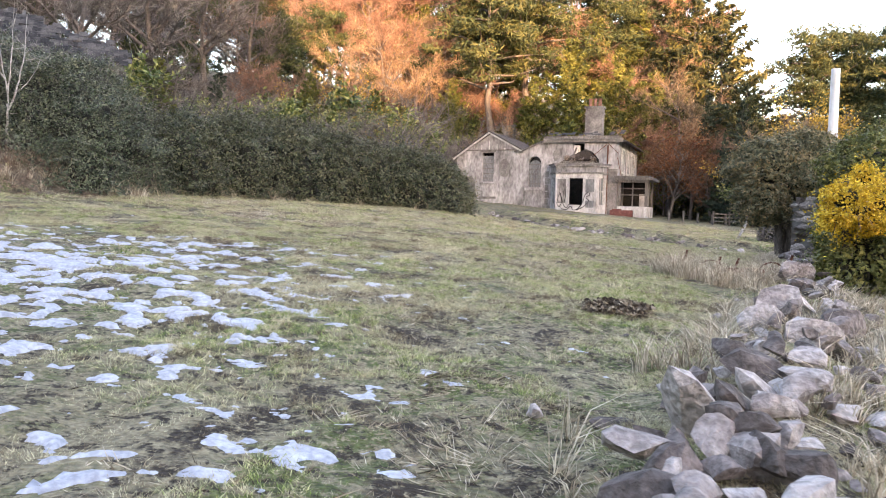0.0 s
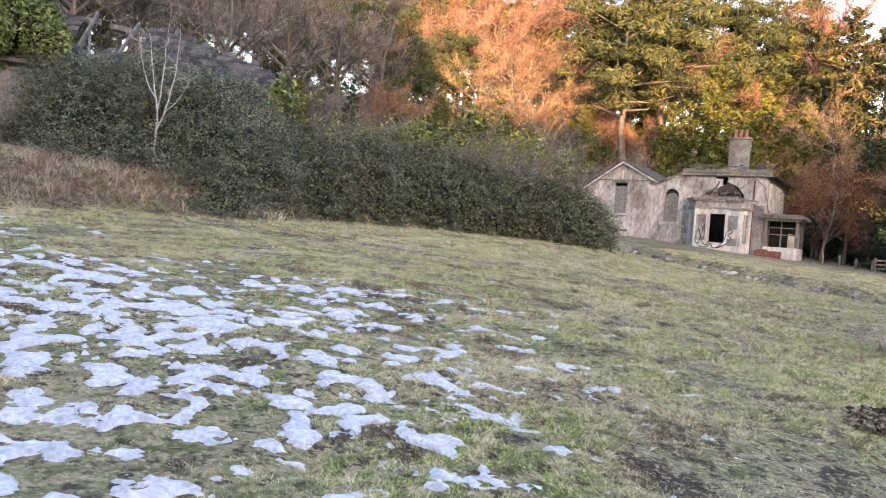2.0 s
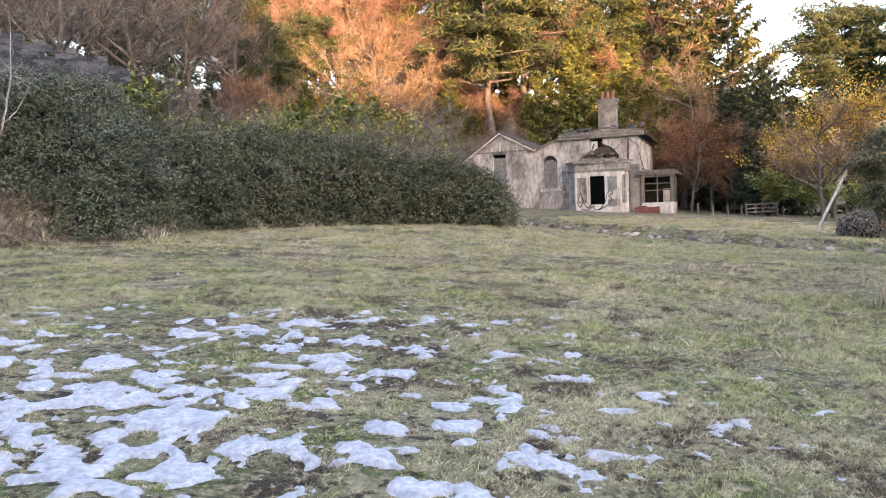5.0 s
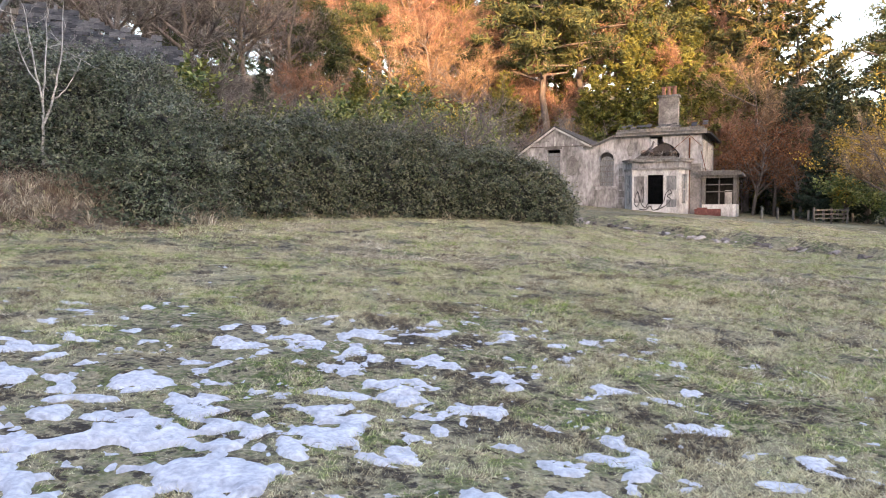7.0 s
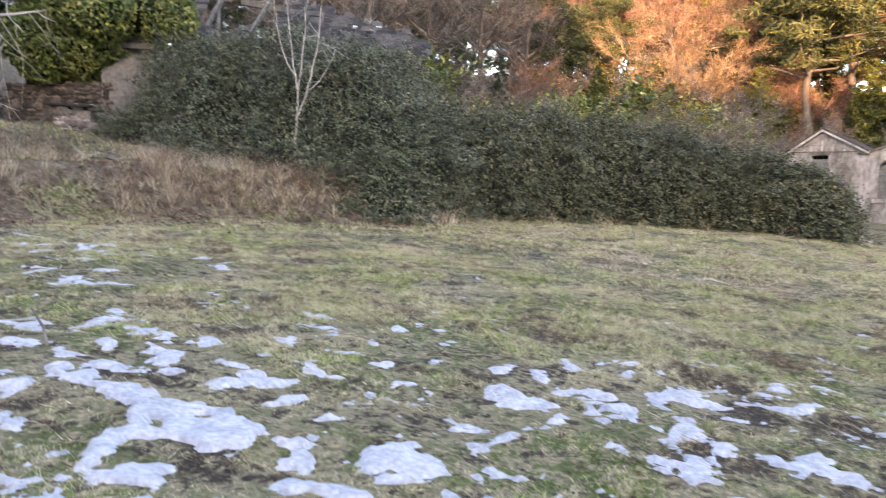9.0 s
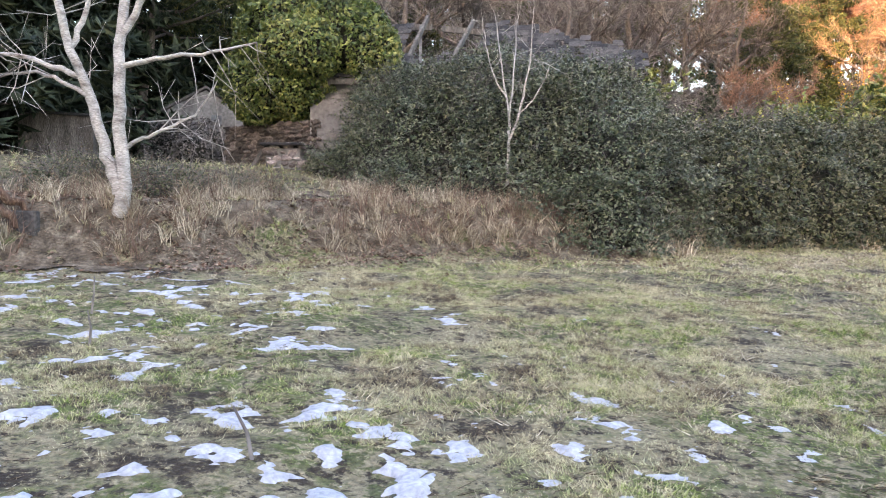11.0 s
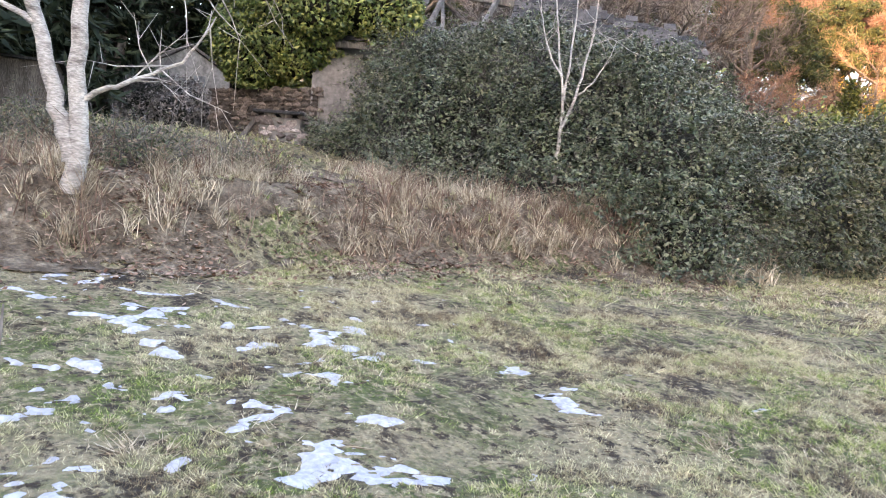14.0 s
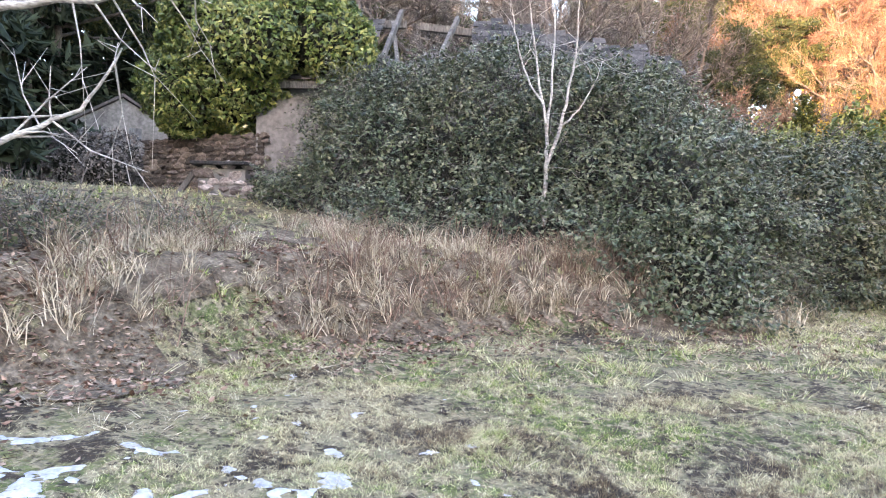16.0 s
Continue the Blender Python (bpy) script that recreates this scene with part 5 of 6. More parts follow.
mass("bank_bush", [(13.2, 30.6, 1.0, 1.0, 0.9, 0.75), (14.0, 31.0, 1.0, 0.9, 0.8, 0.6)], 6000, 0.09, TWIG_DARK, "low brown bush on the bank", "bush", 0.4, 47)


# ---------------------------------------------------------------- birches and the stump by the bank
def limb(s, pts, r0, r1, sides=7, wob=0.0, rr=None):
    pts = np.array(pts, float)
    t = np.linspace(0, 1, max(6, 4 * len(pts)))
    q = np.linspace(0, 1, len(pts))
    P = np.stack([np.interp(t, q, pts[:, a]) for a in range(3)], -1)
    for _ in range(3):
        P[1:-1] = (P[:-2] + 2 * P[1:-1] + P[2:]) / 4
    if wob:
        P[1:] += rr.normal(0, wob, (len(P) - 1, 3))
    s.tube(P, r0 + (r1 - r0) * t, sides)
    return P


def branchlets(P, n, length, rr, parent, material, up=0.3, width=0.01):
    for _ in range(n):
        s = Soup()
        i = rr.integers(len(P) // 3, len(P))
        a = P[min(i, len(P) - 1)]
        d = rr.normal(0, 1, 3) + np.array([0, 0, up])
        d /= np.linalg.norm(d)
        l = length * rr.uniform(0.4, 1.2)
        b, c = a + d * l * 0.5 + rr.normal(0, 0.05 * l, 3), a + d * l + np.array([0, 0, 0.1 * l]) + rr.normal(0, 0.08 * l, 3)
        s.tube(np.array([a, b, c]), [width, width * 0.7, width * 0.3], 4)
        for _ in range(3):
            f = b + (c - b) * rr.random()
            e = f + d * l * 0.3 + rr.normal(0, 0.25 * l, 3)
            s.tube(np.array([f, e]), [width * 0.45, width * 0.2], 3)
        under(s.make("branchlet", material), parent)


rr = np.random.default_rng(55)
R = np.array([0.79, 0.613, 0])  # across the view of the bank
D = np.array([-0.613, 0.79, 0])
birch = thing("birch_tree", lm(-15.0, 13.75, 0, -0.1), "old forked silver birch with bare white limbs", "tree")
Z = np.array([0, 0, 1.0])
stems = [
    ([0 * R, 0.05 * R + 0.5 * Z, -0.02 * R + 1.3 * Z, -0.05 * R + 2.6 * Z, 0.1 * R + 4.2 * Z + 0.3 * D, 0.0 * R + 6.2 * Z], 0.115, 0.045),
    ([-0.02 * R + 0.35 * Z, -0.16 * R + 0.8 * Z, -0.38 * R + 1.6 * Z, -0.75 * R + 2.5 * Z, -1.0 * R + 3.8 * Z, -1.4 * R + 5.4 * Z], 0.10, 0.035),
]
limbs = [
    ([-0.04 * R + 2.15 * Z, 0.6 * R + 2.3 * Z, 1.3 * R + 2.35 * Z - 0.2 * D, 1.9 * R + 2.55 * Z], 0.045, 0.012),
    ([0.0 * R + 0.95 * Z, 0.5 * R + 1.25 * Z, 1.0 * R + 1.5 * Z + 0.2 * D, 1.35 * R + 2.0 * Z], 0.035, 0.008),
    ([-0.55 * R + 2.0 * Z, -1.2 * R + 2.25 * Z, -2.0 * R + 2.35 * Z, -3.0 * R + 2.9 * Z], 0.05, 0.012),
    ([-0.4 * R + 1.7 * Z, -0.9 * R + 2.0 * Z, -1.6 * R + 2.1 * Z + 0.2 * D, -2.3 * R + 1.7 * Z], 0.04, 0.01),
    ([-0.05 * R + 2.5 * Z, 0.35 * R + 3.2 * Z, 0.9 * R + 3.9 * Z, 1.2 * R + 5.0 * Z], 0.06, 0.015),
    ([-0.7 * R + 2.4 * Z, -0.5 * R + 3.1 * Z + 0.2 * D, -0.4 * R + 4.2 * Z, -0.6 * R + 5.2 * Z], 0.05, 0.012),
    ([-0.9 * R + 3.4 * Z, -1.6 * R + 3.9 * Z, -2.4 * R + 4.4 * Z], 0.045, 0.012),
]
for k, (p, a, b) in enumerate(stems + limbs):
    s = Soup()
    P = limb(s, p, a, b, 9 if k < 2 else 6, 0.012, rr)
    ob = under(s.make("stem" if k < 2 else "limb", BIRCH, True), birch)
    if k > 0:
        branchlets(P, 9 if k > 1 else 6, 0.9, rr, ob, BIRCH)

young = thing("young_birch", lm(-12.75, 20.95, 0, 0), "slender bare white birch growing out of the ivy", "tree")
g0 = 3.3 - float(young.matrix_world.translation.z)
R2, D2 = np.array([0.88, 0.47, 0]), np.array([-0.47, 0.88, 0])
for k, (p, a, b) in enumerate([
        ([0 * R2, g0 * Z, (g0 + 0.8) * Z + 0.03 * R2, (g0 + 1.2) * Z + 0.05 * R2, (g0 + 2.2) * Z - 0.12 * R2, (g0 + 3.4) * Z - 0.3 * R2], 0.045, 0.009),
        ([(g0 + 0.75) * Z + 0.02 * R2, (g0 + 1.5) * Z + 0.28 * R2, (g0 + 2.4) * Z + 0.45 * R2, (g0 + 3.5) * Z + 0.5 * R2], 0.03, 0.007),
        ([(g0 + 1.25) * Z + 0.03 * R2, (g0 + 2.0) * Z + 0.1 * R2, (g0 + 3.0) * Z + 0.15 * R2 + 0.2 * D2, (g0 + 3.8) * Z + 0.2 * R2], 0.022, 0.006),
        ([(g0 + 1.6) * Z + 0.0 * R2, (g0 + 2.2) * Z - 0.35 * R2, (g0 + 2.9) * Z - 0.5 * R2, (g0 + 3.3) * Z - 0.55 * R2], 0.018, 0.005),
        ([(g0 + 1.3) * Z + 0.2 * R2, (g0 + 1.7) * Z + 0.6 * R2, (g0 + 2.3) * Z + 0.85 * R2], 0.018, 0.005)]):
    s = Soup()
    P = limb(s, p, a, b, 7, 0.01, rr)
    ob = under(s.make("stem" if k == 0 else "limb", BIRCH, True), young)
    branchlets(P, 8, 0.55, rr, ob, BIRCH, 0.9, 0.006)

sap = thing("sapling", lm(-16.6, 12.7, 0, -0.1), "thin leafless grey sapling on the bank", "tree")
for k, (p, a, b) in enumerate([([0 * R, 0.9 * Z - 0.02 * R, 1.8 * Z + 0.05 * R, 2.6 * Z + 0.1 * R, 3.4 * Z], 0.07, 0.015), ([1.7 * Z, 2.0 * Z - 0.3 * R, 2.4 * Z - 0.6 * R], 0.025, 0.006), ([1.75 * Z, 1.9 * Z + 0.4 * R, 2.05 * Z + 0.9 * R], 0.02, 0.006), ([2.2 * Z + 0.05 * R, 2.7 * Z - 0.3 * R, 3.1 * Z - 0.7 * R], 0.02, 0.006), ([1.4 * Z, 1.7 * Z - 0.5 * R, 1.75 * Z - 1.0 * R], 0.02, 0.006)]):
    s = Soup()
    P = limb(s, p, a, b, 6, 0.012, rr)
    ob = under(s.make("stem" if k == 0 else "limb", TIMBER, True), sap)
    branchlets(P, 6, 0.5, rr, ob, TIMBER, 0.5, 0.007)

# uprooted stump
STUMP = mat("rotten_wood", [(0.03, 0.018, 0.013), (0.08, 0.045, 0.03), (0.16, 0.10, 0.07), (0.27, 0.19, 0.145)], 4, 0.95, 0.8, stretch=(1, 1, 0.3))
stump = thing("tree_stump", lm(-15.9, 12.05, 30, -0.3), "uprooted brown rotten tree stump", "stump")
for k in range(9):
    s = Soup()
    a = k * 0.7 + rr.normal(0, 0.2)
    d = np.array([math.cos(a), math.sin(a), 0])
    L = rr.uniform(0.5, 1.1)
    limb(s, [0.1 * d + 0.5 * Z, 0.45 * L * d + rr.uniform(0.4, 0.9) * Z, L * d + rr.uniform(-0.1, 0.5) * Z], 0.12, 0.03, 7, 0.03, rr)
    under(s.make("root", STUMP, True), stump)
slab = thing("stone_slab", lm(-15.5, 12.6, 30, -0.2), "dark upright stone slab on the bank", "stone")
part("slab", boxes((-0.25, 0.25, -0.06, 0.06, -0.2, 0.42), bevel=0.02), SLATE, slab)
for k, (x, y, rx, h) in enumerate(((-11.73, 11.36, 6, 0.34), (-10.68, 10.72, -5, 0.28), (-7.9, 9.9, 40, 0.3), (-6.9, 7.4, 12, 0.4))):
    st = thing("dead_stalk", lm(x, y, 40 * k), "dark dead stalk sticking out of the turf", "stalk")
    s = Soup()
    a = radians(rx)
    s.tube(np.array([[0, 0, -0.05], [0.02, math.sin(a) * h * 0.5, h * 0.5 * math.cos(a)], [0, math.sin(a) * h, h * math.cos(a)]]), [0.012, 0.01, 0.006], 5)
    under(s.make("stem", TWIG_DARK), st)


# ---------------------------------------------------------------- trees
def grow(kind, height, seed, spread=0.45, limbs=9, twigs=2600, bare=True):
    """A broad-leaved tree: tapered trunk, limbs, branches and fine twigs. Returns soups of wood and of twigs."""
    global rng
    rng = np.random.default_rng(seed)
    wood, fine = Soup(), Soup()
    k = 8
    t = np.linspace(0, 1, k)
    bend = np.cumsum(rng.normal(0, 0.02 * height, (k, 2)), axis=0)
    trunk = np.stack([bend[:, 0] * t, bend[:, 1] * t, t * height * 0.8], -1)
    r0 = height * 0.019
    wood.tube(trunk, r0 * (1.15 - t), 7)
    ends = []
    for i in range(limbs):
        f = rng.uniform(0.2, 0.98)
        base = np.array([np.interp(f, t, trunk[:, a]) for a in range(3)])
        az = 2.4 * i + rng.normal(0, 0.4)
        L = height * spread * rng.uniform(0.6, 1.1) * (1.1 - 0.55 * f)
        up = rng.uniform(0.5, 1.1)
        d = np.array([math.cos(az), math.sin(az), up])
        s = np.linspace(0, 1, 6)[:, None]
        pts = base + s * L * d / np.linalg.norm(d) + np.cumsum(rng.normal(0, 0.035 * L, (6, 3)), 0) * s + np.array([0, 0, 0.18 * L]) * s * s
        wood.tube(pts, r0 * 0.5 * (1.1 - s[:, 0]) * (1.15 - 0.5 * f), 5)
        ends.append((pts, L))
        for b in range(3):
            g = rng.uniform(0.25, 1)
            q = np.array([np.interp(g, s[:, 0], pts[:, a]) for a in range(3)])
            l2 = L * rng.uniform(0.25, 0.55)
            dd = d / np.linalg.norm(d) + rng.normal(0, 0.6, 3)
            dd[2] = abs(dd[2]) * 0.8
            p2 = q + s[:5] * l2 * dd + np.cumsum(rng.normal(0, 0.05 * l2, (5, 3)), 0)
            wood.tube(p2, r0 * 0.24 * (1.1 - s[:5, 0]), 3)
            ends.append((p2, l2))
    w = np.array([e[1] for e in ends])
    pick = rng.choice(len(ends), twigs, p=w / w.sum())
    A, D = [], []
    for e in pick:
        pts, L = ends[e]
        g = rng.uniform(0.25, 1) * (len(pts) - 1)
        i = min(int(g), len(pts) - 2)
        A.append(pts[i] + (g - i) * (pts[i + 1] - pts[i]))
        D.append(pts[-1] - pts[0])
    A, D = np.array(A), np.array(D)
    D /= np.linalg.norm(D, axis=1)[:, None]
    l = height * rng.uniform(0.03, 0.10, twigs)[:, None]
    B = A + l * (0.7 * D + rng.normal(0, 0.55, (twigs, 3)) + np.array([0, 0, 0.25]))
    fine.blades(A, B, 0.0034 * height)
    M = A + (B - A) * rng.uniform(0.3, 1, (twigs, 1))
    for _ in range(2):
        fine.blades(M, M + l * 0.6 * (0.5 * D + rng.normal(0, 0.7, (twigs, 3))), 0.0024 * height)
    return wood, fine, B


def conifer(height, seed, radius=0.2, base=0.08, n=7000, size=0.05, droop=-0.15, power=0.9, layers=0):
    """A pointed evergreen: whorled boughs hung with needle sprays."""
    global rng
    rng = np.random.default_rng(seed)
    wood, green = Soup(), Soup()
    t = np.linspace(0, 1, 7)
    wood.tube(np.stack([0 * t, 0 * t, t * height], -1), height * 0.014 * (1.03 - t), 6)
    boughs = int(60)
    P, Nn = [], []
    for i in range(boughs):
        f = base + (1 - base) * (i / boughs) ** 0.9
        L = height * radius * (1 - f) ** power * rng.uniform(0.65, 1.2) + 0.03 * height * (1 - f)
        az = 2.4 * i + rng.normal(0, 0.3)
        d = np.array([math.cos(az), math.sin(az), droop + 0.5 * f])
        m = max(10, int(n * L / (height * radius) / boughs * 1.8))
        g = rng.uniform(0.05, 1, m) ** 0.7
        side = rng.normal(0, 1, (m, 3)) * np.array([1, 1, 0.45]) * (0.17 * L * (1.25 - g))[:, None]
        p = np.array([0, 0, f * height]) + g[:, None] * L * d + side
        p[:, 2] += 0.12 * L * g * g
        P.append(p)
        Nn.append(np.tile(d * 0.6 + np.array([0, 0, 0.6]), (m, 1)))
        wood.tube(np.array([[0, 0, f * height], np.array([0, 0, f * height]) + 0.5 * L * d, np.array([0, 0, f * height + 0.1 * L]) + 0.95 * L * d]), np.array([1, 0.6, 0.2]) * height * 0.0035, 4)
    green.leaves(np.concatenate(P), np.concatenate(Nn), size * height, spread=0.6, ratio=0.3)
    return wood, green


def pine(height, seed, n=9000, spread=0.3):
    """A tall old pine: bare trunk, crooked limbs and flat clouds of needles."""
    global rng
    rng = np.random.default_rng(seed)
    wood, green = Soup(), Soup()
    t = np.linspace(0, 1, 9)
    lean = np.cumsum(rng.normal(0, 0.012 * height, (9, 2)), 0)
    trunk = np.stack([lean[:, 0], lean[:, 1], t * height * 0.93], -1)
    wood.tube(trunk, height * 0.017 * (1.08 - t), 7)
    P, Nn = [], []
    clouds = 30
    for i in range(clouds):
        f = 0.42 + 0.58 * (i + rng.random()) / clouds
        az = 2.4 * i + rng.normal(0, 0.5)
        L = height * spread * (1.15 - 0.75 * (f - 0.42) / 0.58) * rng.uniform(0.45, 1.1)
        b = np.array([np.interp(f, t, trunk[:, a]) for a in range(3)])
        e = b + L * np.array([math.cos(az), math.sin(az), rng.uniform(0.0, 0.5)])
        mid = (b + e) / 2 + rng.normal(0, 0.08 * L, 3)
        wood.tube(np.array([b, mid, e]), np.array([1, 0.7, 0.3]) * height * 0.006, 4)
        for c, s in ((e, 1.0), (mid + np.array([0, 0, 0.03 * height]), 0.7), (e + rng.normal(0, 0.05 * height, 3), 0.7)):
            m = n // (clouds * 3)
            d = rng.normal(size=(m, 3))
            d /= np.linalg.norm(d, axis=1)[:, None]
            d[:, 2] = np.where(d[:, 2] < 0, d[:, 2] * 0.4, d[:, 2])
            rad = s * height * np.array([0.085, 0.085, 0.042]) * rng.uniform(0.7, 1.25)
            P.append(c + d * rad * rng.uniform(0.55, 1.1, (m, 1)))
            Nn.append(d + np.array([0, 0, 0.5]))
    green.leaves(np.concatenate(P), np.concatenate(Nn), 0.026 * height, spread=0.7, ratio=0.24)
    return wood, green


def plant(name, wood, crown, bark, leaf, label, category="tree", crown_name="crown"):
    root = thing(name, Matrix(), label, category, "trees on the wooded hillside")
    under(wood.make("trunk", bark, True), root)
    under(crown.make(crown_name, leaf), root)
    return root


def wood_plot(proto, spots, seed, sink=0.15):
    """Sets the first tree and its copies at spots (x, y, height scale)."""
    r = random.Random(seed)
    for i, (x, y, s) in enumerate(spots):
        m = Matrix.LocRotScale((x, y, float(land(x, y)) - sink), Euler((r.uniform(-0.03, 0.03), r.uniform(-0.03, 0.03), r.uniform(0, 6.28))), None)
        ob = proto if i == 0 else copy_thing(proto, m)
        ob.matrix_basis = m @ Matrix.Diagonal((s, s, s, 1))


def polar(*rows):
    """Spots from degrees right of straight ahead, metres from the start of the walk, and scale."""
    return [(d * math.sin(radians(a)), d * math.cos(radians(a)), s) for a, d, s in rows]


w, f, _ = grow("bare", 14, 101, 0.42, 10, 1500)
wood_plot(plant("bare_tree", w, f, BARK, TWIG_DARK, "tall leafless grey-brown winter tree on the hillside"),
          polar((-33, 50, 1.15), (-29, 53, 1.25), (-25.5, 56, 1.3), (-22, 54, 1.2), (-19, 60, 1.25), (-37, 48, 1.1), (-42, 54, 1.2), (-31, 66, 1.3), (-46, 60, 1.1), (-15.5, 66, 1.2), (28, 85, 0.8), (-35.5, 62, 1.2), (-24, 70, 1.4), (-27.5, 44, 0.9), (-34, 74, 1.4), (-29.5, 78, 1.4), (-39, 72, 1.3), (-25, 82, 1.5)), 1)
w, f, _ = grow("russet", 13, 102, 0.5, 12, 2500)
wood_plot(plant("russet_tree", w, f, BARK, TWIG_RUSSET, "leafless russet-twigged tree catching the low sun"),
          polar((-11, 74, 1.1), (-8, 82, 1.3), (-4.5, 86, 1.35), (0.8, 72, 0.8), (7, 98, 1.5), (15, 98, 1.8), (17.5, 88, 1.5), (12.5, 84, 1.0), (20, 72, 0.7), (-15.5, 60, 0.6), (-12.5, 62, 0.55), (3.6, 72, 0.7), (-10, 95, 1.3), (-17, 74, 0.9), (19, 64, 0.55), (12.8, 67, 0.6), (-1.8, 78, 0.9), (-6.8, 78, 1.0), (2.2, 80, 1.0)), 2)
w, f, _ = grow("pale", 10, 103, 0.5, 13, 2300)
wood_plot(plant("pale_tree", w, f, BARK, TWIG_PALE, "pale golden leafless tree in the sun"),
          polar((-9.5, 68, 1.1), (-6, 72, 1.25), (15.6, 67, 1.2), (17.2, 70, 1.1), (-3, 74, 1.25), (8, 70, 0.6), (-8, 88, 1.5), (23.5, 52, 0.75), (26.5, 56, 0.8), (16, 84, 1.4), (-1, 80, 1.3), (13.8, 70, 0.9), (7.0, 71, 0.95), (10.0, 70, 0.85), (3.8, 68, 0.7)), 3)
w, f = pine(22, 104, 10500)
wood_plot(plant("pine_tree", w, f, BARK, PINE, "tall old pine with flat-topped clouds of needles"),
          polar((2.4, 70, 1.05), (5.2, 76, 1.15), (-1, 92, 1.0), (25.2, 76, 0.84), (28, 82, 0.9), (31, 76, 0.8), (26.6, 84, 0.92), (29.6, 79, 0.88), (-12.5, 84, 0.85), (-9, 98, 0.95), (-16.5, 78, 0.78), (-52, 48, 0.7), (11, 95, 1.0), (-19.5, 86, 0.85), (8.2, 90, 1.1), (13.5, 100, 1.1), (-14, 90, 0.8), (-10.3, 70, 0.62), (-13.2, 66, 0.6), (-22.5, 62, 0.6), (-30, 66, 0.62), (-36.5, 60, 0.55)), 4)
w, g = conifer(12, 105, 0.27, 0.02, 9500, 0.034, 0.1, 0.6)
wood_plot(plant("cypress_tree", w, g, BARK, CYPRESS, "bushy yellow-green evergreen tree"),
          polar((8.2, 68, 1.25), (11.8, 67, 1.15), (5.6, 68, 0.95), (-0.8, 70, 0.75), (14.3, 72, 1.1), (-0.5, 64, 0.5), (-11.5, 56, 0.6), (-6.5, 62, 0.6), (-4.3, 61, 0.5), (-22, 44, 0.45), (3.8, 82, 1.4), (17, 92, 1.3), (13, 90, 1.5), (0.6, 86, 1.5), (-3.2, 84, 1.4), (-6.2, 88, 1.5), (10.5, 84, 1.4)), 5)
w, g = conifer(18, 106, 0.24, 0.03, 5200, 0.043, -0.1, 0.9)
wood_plot(plant("spruce_tree", w, g, BARK, SPRUCE, "dark pointed spruce tree"),
          polar((18.4, 66, 0.6), (-50, 56, 1.0), (-55, 50, 1.0), (-46.5, 54, 0.9), (-58, 34, 0.8), (-63.5, 27, 0.75), (-57.6, 37, 1.0), (-58.2, 39.5, 1.0), (-52.9, 48, 1.0), (20.5, 63, 0.55), (22.3, 60, 0.4), (-62, 33, 0.8), (-65, 38, 0.9), (-56, 48, 1.0), (-68, 30, 0.7), (26.5, 68, 0.45), (-44, 52, 0.9), (-26, 50, 0.35), (-18, 54, 0.4), (-31, 47, 0.35), (19.5, 59, 0.38), (-61, 44, 0.9), (-53.3, 53, 1.0), (-58.4, 52, 1.0), (-59, 46.7, 0.9), (-50, 64, 1.1), (-64, 46, 0.9)), 6)

w, g = conifer(20, 107, 0.36, 0.03, 9000, 0.034, -0.05, 0.75)
wood_plot(plant("fir_tree", w, g, BARK, FIR, "broad dark fir, some needles coloured yellow-green as if sunlit"),
          polar((18.9, 73, 1.02), (16.8, 86, 1.1), (20.6, 66, 0.6), (15.2, 92, 1.0), (22.0, 70, 0.42), (-15, 100, 0.9), (-21, 96, 0.8)), 12)

# undergrowth that closes the slope
w, f, _ = grow("scrub", 4.0, 111, 0.9, 14, 1300)
spots = []
r = random.Random(8)
for i in range(26):
    a = -30 + i * 1.35 + r.uniform(-0.6, 0.6)
    d = (42 if a < -15 else 48 if a < -2 else 60) + r.uniform(0, 12)
    spots.append((a, d, r.uniform(0.7, 1.2)))
for i in range(11):
    spots.append((-30 + i * 2.7 + r.uniform(-0.5, 0.5), 58 + r.uniform(0, 18), r.uniform(1.3, 1.9)))
for i in range(12):
    spots.append((-2 + i * 2.2 + r.uniform(-0.5, 0.5), 64 + r.uniform(-3, 8), r.uniform(0.8, 1.3)))
spots += [(1.0, 63, 1.4), (3.0, 62.5, 1.3), (5.0, 63, 1.3), (-1.5, 58, 1.2), (7.0, 65, 1.4)]
wood_plot(plant("scrub_bush", w, f, TWIG_DARK, TWIG_DARK, "leafless brown scrub bush on the slope", "bush"), polar(*spots), 9)
w, f, tips = grow("beech", 7, 112, 0.6, 14, 3000)
rng = np.random.default_rng(113)
f = Soup()
f.leaves(np.repeat(tips, 2, axis=0) + rng.normal(0, 0.2, (2 * len(tips), 3)), np.tile([0, 0, 1.0], (2 * len(tips), 1)), 0.12, spread=0.9)
wood_plot(plant("copper_beech", w, f, BARK, LEAF_COPPER, "young beech holding its copper-red dead leaves"),
          polar((15.8, 62, 0.95), (17.2, 64, 1.05), (16.6, 70, 1.0), (18.6, 60, 0.7), (-4.0, 70, 0.8), (1, 78, 0.9), (13.8, 68, 0.8), (9.5, 69, 0.6)), 10)
rng = np.random.default_rng(114)
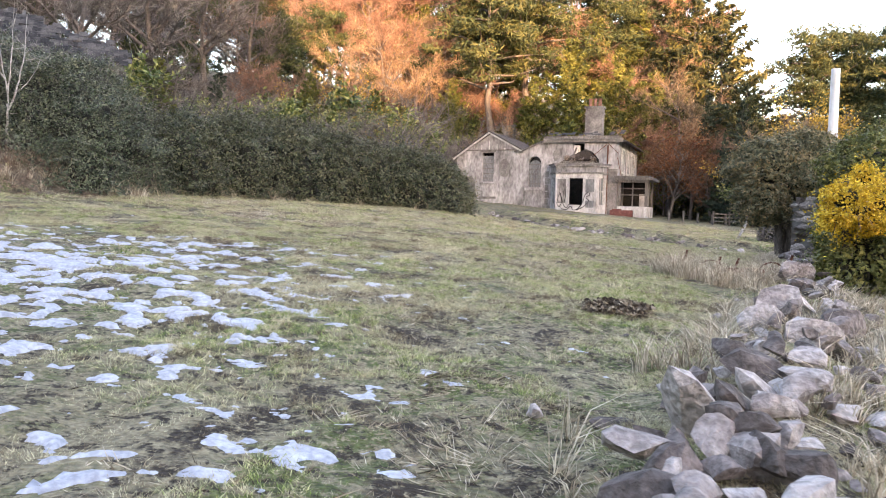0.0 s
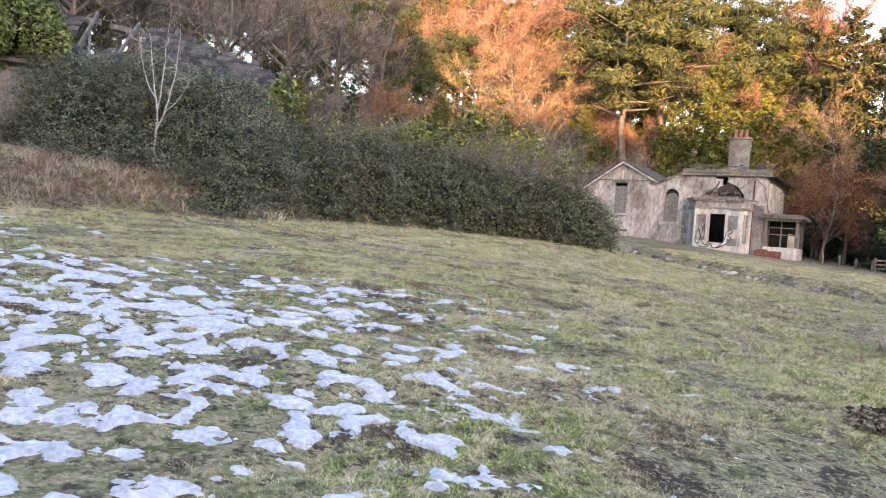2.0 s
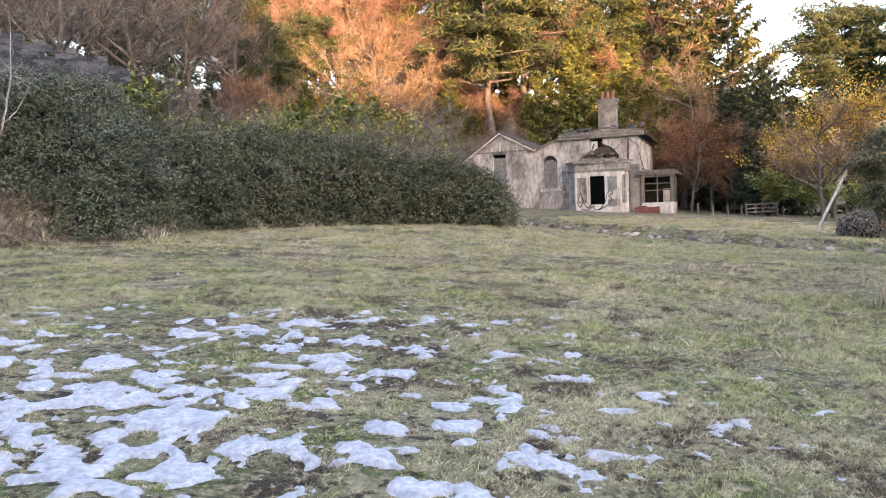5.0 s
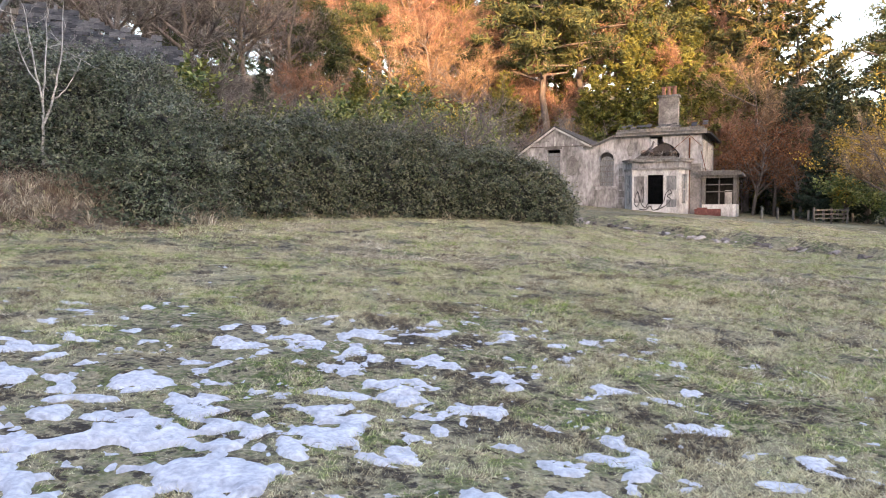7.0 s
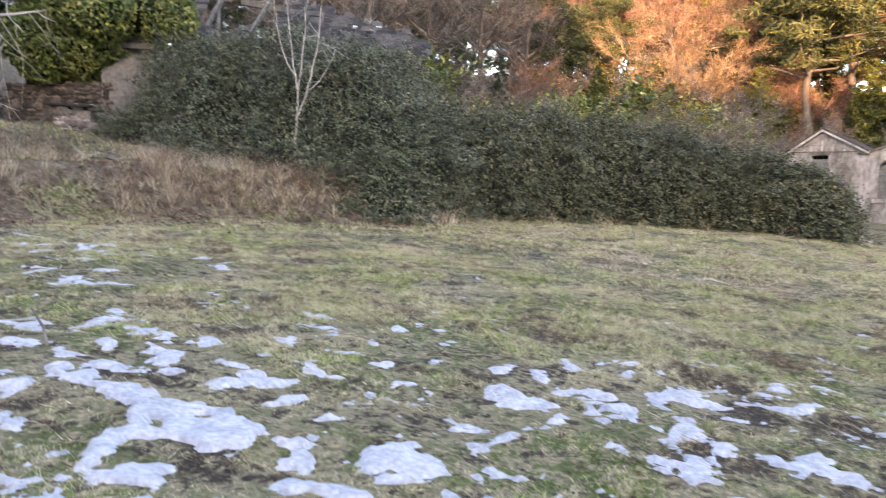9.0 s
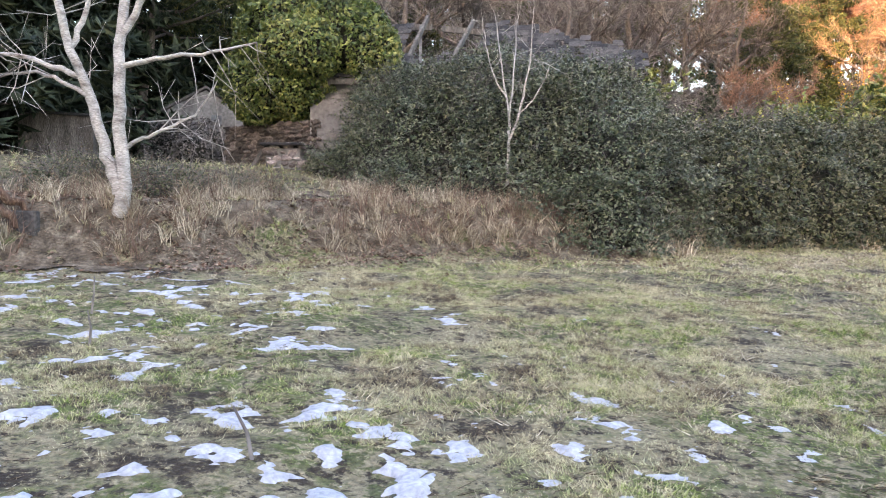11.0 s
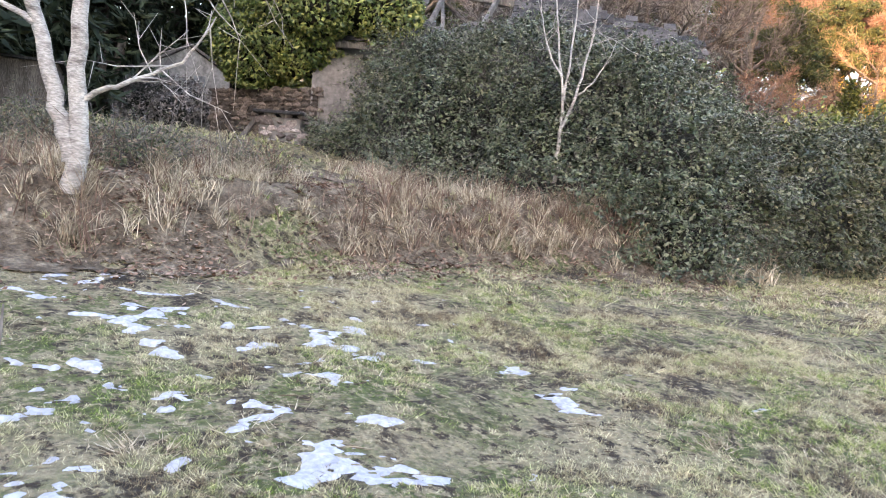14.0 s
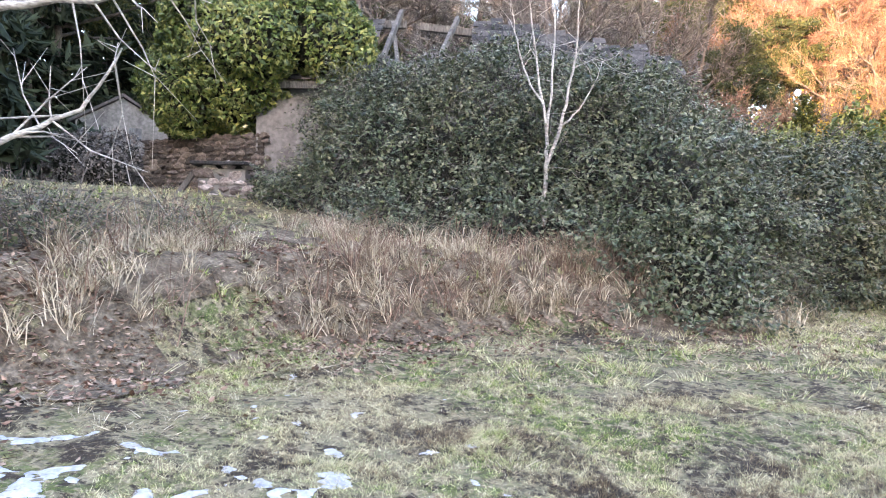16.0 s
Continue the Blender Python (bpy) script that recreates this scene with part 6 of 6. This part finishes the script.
w, f, tips = grow("laurel", 6, 115, 0.62, 14, 1400)
g = Soup()
for k in range(2):
    g.leaves(tips + rng.normal(0, 0.3, tips.shape), np.tile([0, 0, 1.0], (len(tips), 1)), 0.38, spread=0.8)
wood_plot(plant("laurel_bush", w, g, BARK, IVY_BRIGHT, "rounded yellow-green evergreen bush on the slope", "bush"),
          polar((-10.5, 58, 0.95), (-7, 60, 0.9), (-5, 58, 0.75), (-3, 60, 0.7), (-13, 52, 0.7), (-25, 42, 0.7), (20.8, 57, 0.5), (22.8, 53, 0.4), (26.0, 51, 0.4), (-17, 48, 0.55), (-28, 46, 0.6), (-20, 50, 0.6), (-9, 55, 0.6), (-14.5, 54, 0.6), (-32, 44, 0.6), (0, 74, 0.9), (10, 84, 1.1)), 11)
rng = np.random.default_rng(116)
w, f, tips = grow("golden", 7.5, 117, 0.6, 15, 2400)
g = Soup()
g.leaves(np.repeat(tips, 2, axis=0) + rng.normal(0, 0.22, (2 * len(tips), 3)), np.tile([0, 0, 1.0], (2 * len(tips), 1)), 0.17, spread=0.9)
wood_plot(plant("golden_tree", w, g, BARK, GOLD_LEAF, "small round tree, its golden-yellow leaves brightened as if sunlit"),
          polar((24.2, 55, 1.05), (22.4, 59, 0.8), (26.8, 57, 0.85), (-7.2, 60, 0.72), (-12.3, 58, 0.7), (-5.4, 59, 0.6), (-9.2, 66, 0.9)), 13)

# the far edge of the wood on the hill's brow
r = random.Random(14)
for kind, first, turn, near, far, s0, s1 in (("bare_tree", -44, 4.6, 92, 118, 1.3, 1.7), ("russet_tree", -12, 3.1, 84, 112, 1.0, 1.5), ("pine_tree", -41, 4.6, 96, 122, 0.75, 1.0)):
    proto = bpy.data.objects[kind]
    a = first
    while a < 15:
        x, y, k = polar((a, r.uniform(near, far), r.uniform(s0, s1)))[0]
        copy_thing(proto, Matrix.Translation((x, y, float(land(x, y)) - 0.2)) @ Euler((0, 0, r.uniform(0, 6.28))).to_matrix().to_4x4()).scale = (k, k, k)
        a += turn * r.uniform(0.7, 1.3)
